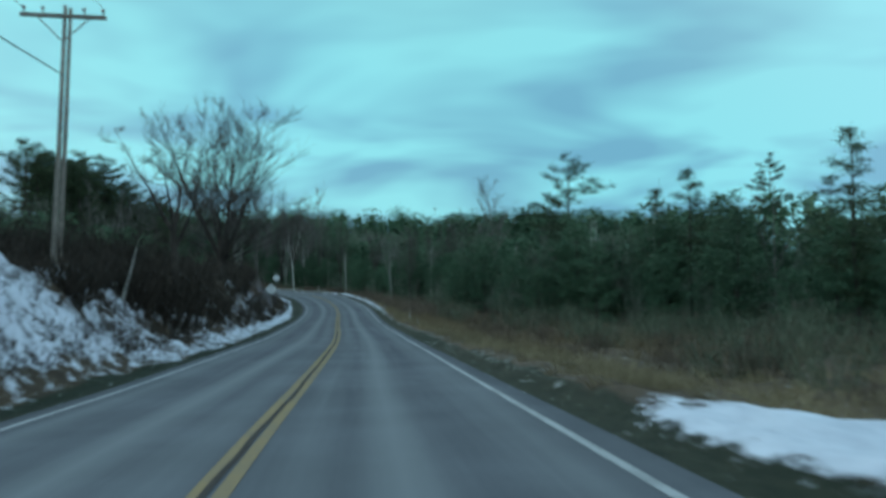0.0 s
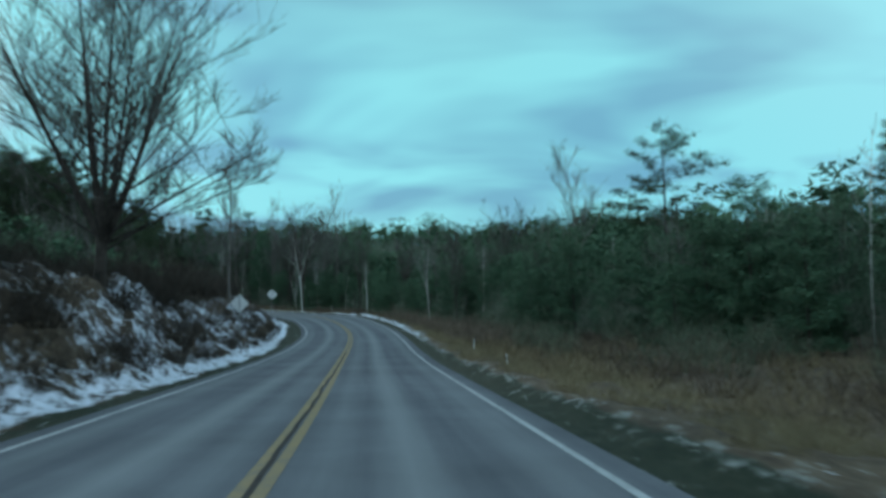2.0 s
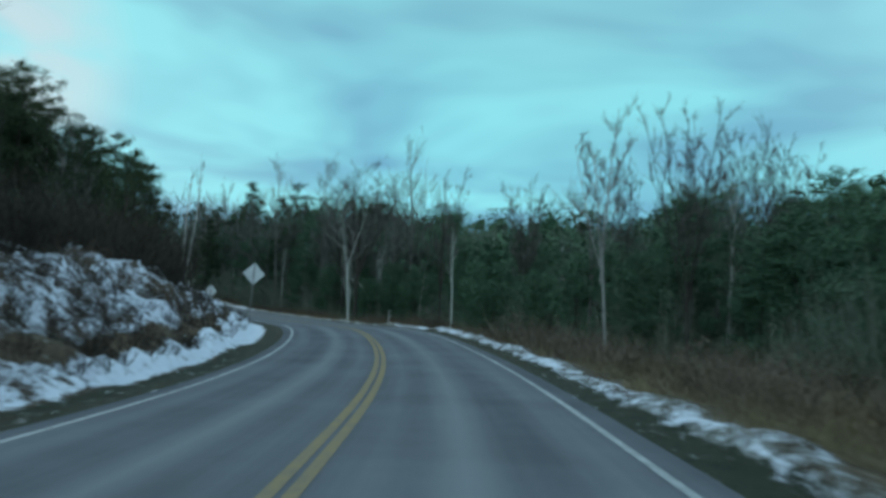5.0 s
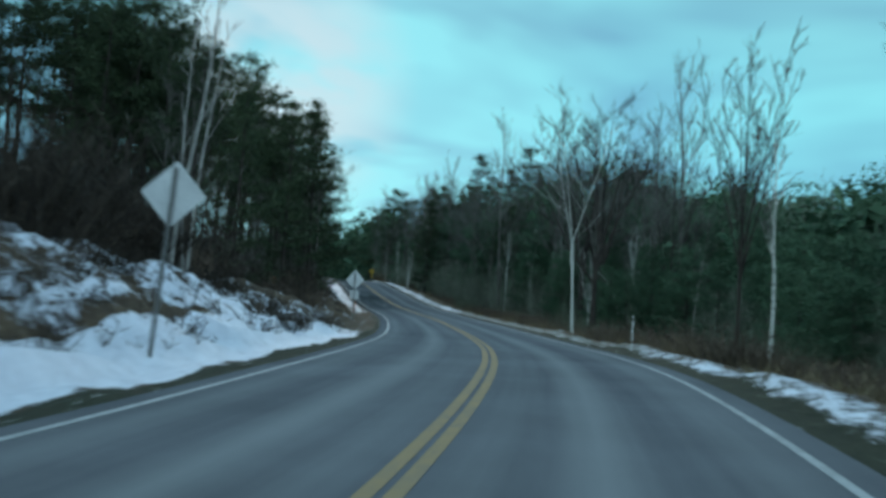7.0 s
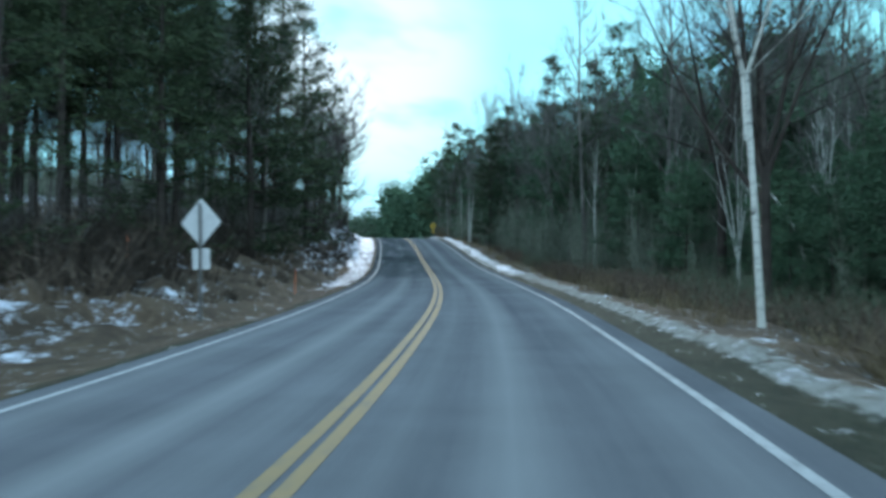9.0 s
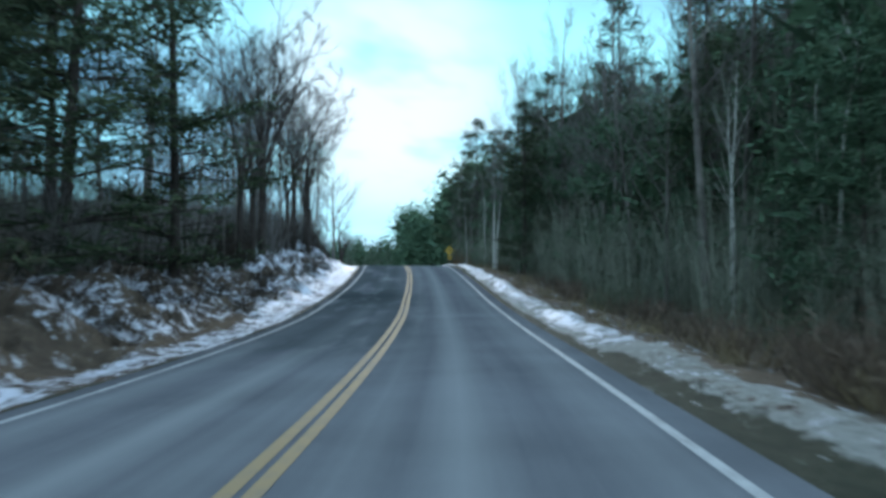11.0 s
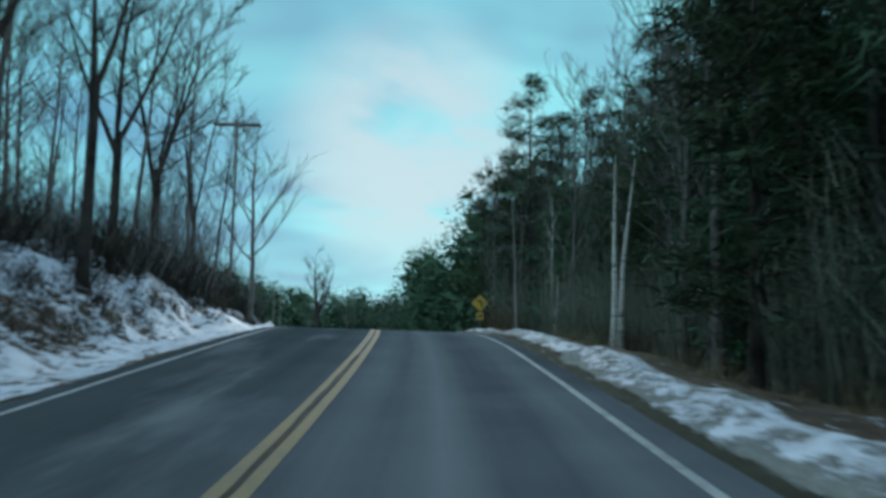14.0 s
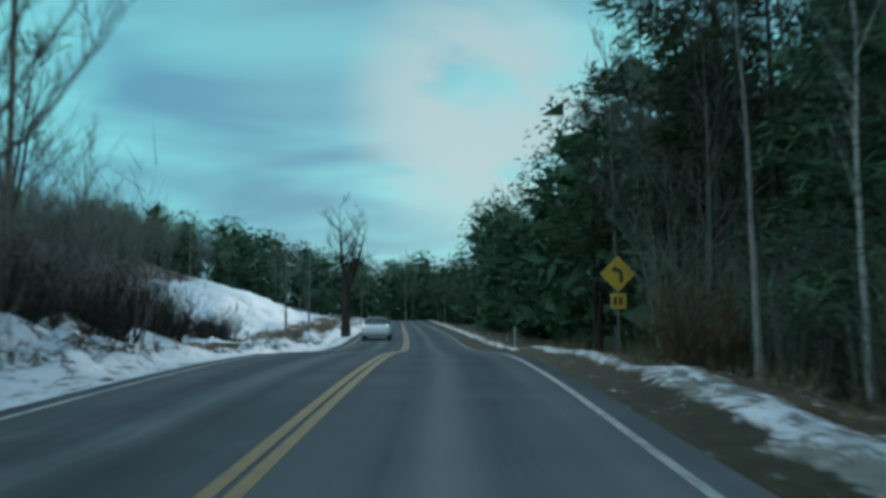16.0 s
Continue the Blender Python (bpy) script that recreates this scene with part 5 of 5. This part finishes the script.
def plate_bm(w, h, corner, thick, turned=False):
    """A sign plate in the xz plane with rounded corners."""
    pts = []
    for cx, cz, a0 in ((1, 1, 0), (-1, 1, 90), (-1, -1, 180), (1, -1, 270)):
        for k in range(5):
            a = radians(a0 + 22.5 * k)
            pts.append((cx * (w / 2 - corner) + corner * math.cos(a), cz * (h / 2 - corner) + corner * math.sin(a)))
    if turned:
        c = math.sqrt(0.5)
        pts = [((x - z) * c, (x + z) * c) for x, z in pts]
    bm = bmesh.new()
    f = bm.faces.new([bm.verts.new((x, -thick / 2, z)) for x, z in pts])
    r = bmesh.ops.extrude_face_region(bm, geom=[f])
    bmesh.ops.translate(bm, vec=(0, thick, 0), verts=[v for v in r["geom"] if isinstance(v, bmesh.types.BMVert)])
    bmesh.ops.recalc_face_normals(bm, faces=bm.faces)
    return bm


def moved(bm, x=0, y=0, z=0):
    bmesh.ops.translate(bm, vec=(x, y, z), verts=bm.verts)
    return bm


def road_sign(x, y, centre_z, face_yaw, size=0.762, plate=0.0, front=False, lean=0.0, label=""):
    """A diamond sign on a steel channel post; local -y is the printed face."""
    sign = new("road_sign")
    p = foot(x, y)
    h = centre_z - p.z
    sign.matrix_world = Matrix.Translation(p) @ Euler((0, radians(lean), radians(face_yaw))).to_matrix().to_4x4()
    post = box_bm(0.055, 0.012, h + 0.35 + size * 0.62, 0.002)
    for sx in (-1, 1):
        flange = moved(box_bm(0.008, 0.035, h + 0.35 + size * 0.62), sx * 0.026, 0.018)
        me = bpy.data.meshes.new("flange")
        flange.to_mesh(me)
        flange.free()
        post.from_mesh(me)
        bpy.data.meshes.remove(me)
    part("post", moved(post, 0, 0.012, (h - 0.35 + size * 0.62) / 2 - 0.05), STEEL, sign)
    part("panel", moved(plate_bm(size, size, 0.05, 0.006, True), 0, -0.006, h), SIGN_BACK, sign)
    if front:
        part("face", moved(plate_bm(size - 0.01, size - 0.01, 0.05, 0.003, True), 0, -0.0115, h), SIGN_YELLOW, sign, "yellow reflective face")
        pts = [(0.10, -0.017, -0.26), (0.10, -0.017, -0.04), (0.085, -0.017, 0.05), (0.03, -0.017, 0.11), (-0.05, -0.017, 0.13)]
        bm = bmesh.new()
        w = 0.045
        prev = None
        for i, q in enumerate(pts):
            a, b = Vector(pts[max(i - 1, 0)]), Vector(pts[min(i + 1, len(pts) - 1)])
            d = (b - a).normalized()
            nrm = Vector((d.z, 0, -d.x)) * w
            cur = [bm.verts.new(Vector(q) + nrm + Vector((0, 0, h))), bm.verts.new(Vector(q) - nrm + Vector((0, 0, h)))]
            if prev:
                bm.faces.new((prev[0], prev[1], cur[1], cur[0]))
            prev = cur
        tip = [bm.verts.new((x0, -0.017, z0 + h)) for x0, z0 in ((-0.05, 0.24), (-0.05, 0.02), (-0.21, 0.13))]
        bm.faces.new(tip)
        r = bmesh.ops.extrude_face_region(bm, geom=bm.faces[:])
        bmesh.ops.translate(bm, vec=(0, 0.003, 0), verts=[v for v in r["geom"] if isinstance(v, bmesh.types.BMVert)])
        bmesh.ops.recalc_face_normals(bm, faces=bm.faces)
        part("arrow", bm, BLACK, sign, "black left curve arrow")
    if plate:
        z = h - size * 0.7 - plate / 2 - 0.04
        part("plate", moved(plate_bm(plate, plate, 0.03, 0.006), 0, -0.006, z), SIGN_BACK, sign, "small square plate below the diamond")
        if front:
            part("plate_face", moved(plate_bm(plate - 0.01, plate - 0.01, 0.03, 0.003), 0, -0.0115, z), SIGN_YELLOW, sign, "yellow reflective face")
            for dx in (-0.09, 0.07):
                part("bar", moved(box_bm(0.10, 0.003, 0.22), dx, -0.015, z), BLACK, sign, "black printed bar")
    for dz in (-0.25, 0.25):
        bolt = bmesh.new()
        bmesh.ops.create_cone(bolt, cap_ends=True, segments=6, radius1=0.014, radius2=0.014, depth=0.03, matrix=Matrix.Translation((0, 0.012, h + dz * size)) @ Matrix.Rotation(radians(90), 4, "X"))
        part("bolt", bolt, STEEL, sign)
    return tagged(sign, label, "road sign")


road_sign(-9.5, 95.9, 1.5, 181, label="grey back of a diamond sign on a post in snow", lean=0)
road_sign(-13.4, 141.2, 3.1, 192, label="grey back of a diamond sign on a leaning post", lean=-3)
road_sign(-25.5, 178.4, 3.62, 180, 0.76, 0.46, label="grey back of a diamond sign with a small plate", lean=1)
road_sign(-70.3, 293.5, 10.6, 30, 0.762, 0.46, True, label="yellow diamond curve sign with an advisory plate below")


def utility_pole(x, y, height, yaw, arms=1, arm_drop=0.35, lean=0.0):
    pole = new("utility_pole")
    pole.location, pole.rotation_euler = foot(x, y), (0, radians(lean), radians(yaw))
    t = Tubes()
    t.add([(0, 0, -0.5), (0.01, 0, height * 0.5), (0, 0, height)], (0.085, 0.07, 0.055), 12)
    t.v.append(Vector((0, 0, height + 0.02)))
    n = len(t.v) - 1
    t.f.extend((n - 12 + k, n - 12 + (k + 1) % 12, n) for k in range(12))
    t.make("pole", POLE_WOOD, pole)
    z = height - arm_drop
    for k in range(arms):
        part("crossarm", moved(box_bm(2.5, 0.10, 0.12, 0.01), 0, (-0.16, 0.16)[k], z), POLE_WOOD, pole)
    for sx in (-1, 1) if arms else ():
        b = Tubes()
        b.add([(sx * 0.75, -0.13, z - 0.05), (0, -0.13, z - 0.75)], (0.02, 0.02), 6)
        b.make("brace", STEEL, pole)
    for dx in (-1.15, -0.6, 0.6, 1.15) if arms else ():
        i = Tubes()
        i.add([(dx, -0.16, z + 0.05), (dx, -0.16, z + 0.14), (dx, -0.16, z + 0.17), (dx, -0.16, z + 0.24), (dx, -0.16, z + 0.27)], (0.02, 0.02, 0.05, 0.06, 0.02), 8)
        i.make("insulator", STEEL, pole)
    return tagged(pole, "weathered wooden utility pole with a crossarm and insulators" if arms else "bare weathered wooden utility pole without a crossarm", "utility pole", "utility poles")


near_pole = utility_pole(-9.4, 30.6, 9.85 - foot(-9.4, 30.6).z, 0, lean=2.4)
utility_pole(-10.0, 33.2, 10.5 - foot(-10.0, 33.2).z, 0, arms=0, lean=2.2)
utility_pole(-78.2, 278.6, 10.6, 28, 2)
utility_pole(-110.0, 327.4, 6.6, 35, 0)
utility_pole(-123.7, 348.2, 7.6, 35, 0)


def marker_post(x, y, h=1.1):
    post = new("marker_post")
    post.location = foot(x, y)
    part("stake", moved(box_bm(0.042, 0.02, h + 0.2, 0.004), 0, 0, h / 2 - 0.1), POST_WHITE, post)
    part("reflector", moved(box_bm(0.034, 0.008, 0.12, 0.002), 0, -0.015, h - 0.12), STEEL, post)
    return tagged(post, "white plastic roadside marker stake in dry grass", "marker post", "marker posts")


marker_post(3.0, 83.8, 0.62)
marker_post(3.1, 70.6, 0.4)
marker_post(-8.7, 163.2, 1.15)


def driveway_stake(x, y, h=1.3):
    t = Tubes()
    p = foot(x, y)
    t.add([p - Vector((0, 0, 0.2)), p + Vector((0.01, 0, h * 0.6)), p + Vector((0.03, 0, h))], (0.022, 0.022, 0.018), 8)
    return tagged(t.make("driveway_stake", ORANGE, None), "thin orange fibreglass stake marking a driveway", "stake")


driveway_stake(-34.7, 186.8)
driveway_stake(-30.5, 190.5, 0.9)

stand(bare_tree(9.0, 141, 1, 0.08, 0.6, 4, 2, 0.085, PALE_BARK, label="slim pale dead trunk beside the road"), -64.2, 284.3)


def cable(a, b, sag, radius=0.02):
    t = Tubes()
    pts = [Vector(a).lerp(Vector(b), k / 14) - Vector((0, 0, sag * 4 * (k / 14) * (1 - k / 14))) for k in range(15)]
    t.add(pts, [radius] * 15, 5)
    return tagged(t.make("overhead_cable", BLACK, None), "thin black overhead cable slung from the wooden pole", "cable")


top = foot(-9.4, 30.6)
top.z = 9.85 - 8.5
top.x += 0.3
cable(top + Vector((0, 0, 6.4)), (-9.5, -32.0, 8.6), 0.6)
for dx in (-1.15, 1.15):
    cable(top + Vector((dx, -0.16, 8.42)), (-9.5 + dx, -32.0, 11.0), 0.6, 0.008)


def car(x, y, yaw, paint):
    """A small estate car seen from far: lofted body, glass band, wheels."""
    c = new("car")
    c.location, c.rotation_euler = foot(x, y), (0, 0, radians(yaw))
    prof = [(-2.1, 0.45, 0.75), (-2.05, 0.3, 0.95), (-1.3, 0.28, 1.0), (1.4, 0.28, 1.0), (2.05, 0.3, 0.85), (2.15, 0.45, 0.7)]
    V, F = [], []
    for px, z0, z1 in prof:
        for yy, z in ((-0.86, z0), (-0.88, (z0 + z1) / 2), (-0.80, z1), (0.80, z1), (0.88, (z0 + z1) / 2), (0.86, z0)):
            V.append((px, yy, z))
    for i in range(len(prof) - 1):
        for k in range(6):
            a, b = i * 6 + k, i * 6 + (k + 1) % 6
            F.append((a, b, b + 6, a + 6))
    F += [tuple(range(5, -1, -1)), tuple(range(30, 36))]
    mesh_object("body", V, F, paint, c)
    V = [(-2.0, -0.76, 0.98), (0.95, -0.76, 0.99), (0.95, 0.76, 0.99), (-2.0, 0.76, 0.98), (-1.75, -0.62, 1.42), (0.25, -0.62, 1.46), (0.25, 0.62, 1.46), (-1.75, 0.62, 1.42)]
    mesh_object("cabin", V, [(0, 1, 5, 4), (1, 2, 6, 5), (2, 3, 7, 6), (3, 0, 4, 7)], CAR_GLASS, c, "dark tinted glass")
    roof = moved(box_bm(2.05, 1.28, 0.06, 0.025), -0.75, 0, 1.46)
    part("roof", roof, paint, c)
    for wx in (-1.3, 1.35):
        for wy in (-0.8, 0.8):
            w = bmesh.new()
            bmesh.ops.create_cone(w, cap_ends=True, segments=20, radius1=0.32, radius2=0.32, depth=0.2, matrix=Matrix.Translation((wx, wy, 0.32)) @ Matrix.Rotation(radians(90), 4, "X"))
            part("wheel", w, BLACK, c, "black tyre")
    return tagged(c, "white car standing on the far stretch of road", "car")


CAR_WHITE = mottled("white_car_paint", (0.68, 0.68, 0.68), (0.78, 0.78, 0.78), 1.0, 0.3, 20.0, 0.0)
CAR_GLASS = mottled("tinted_glass", (0.02, 0.022, 0.025), (0.04, 0.042, 0.045), 1.0, 0.1, 20.0, 0.0)
car_place = at_su(342.0, -1.9)
car(car_place.x, car_place.y, 301, CAR_WHITE)
marker_post(-79.8, 306.0, 1.0)
marker_post(-28.9, 182.2, 0.45)
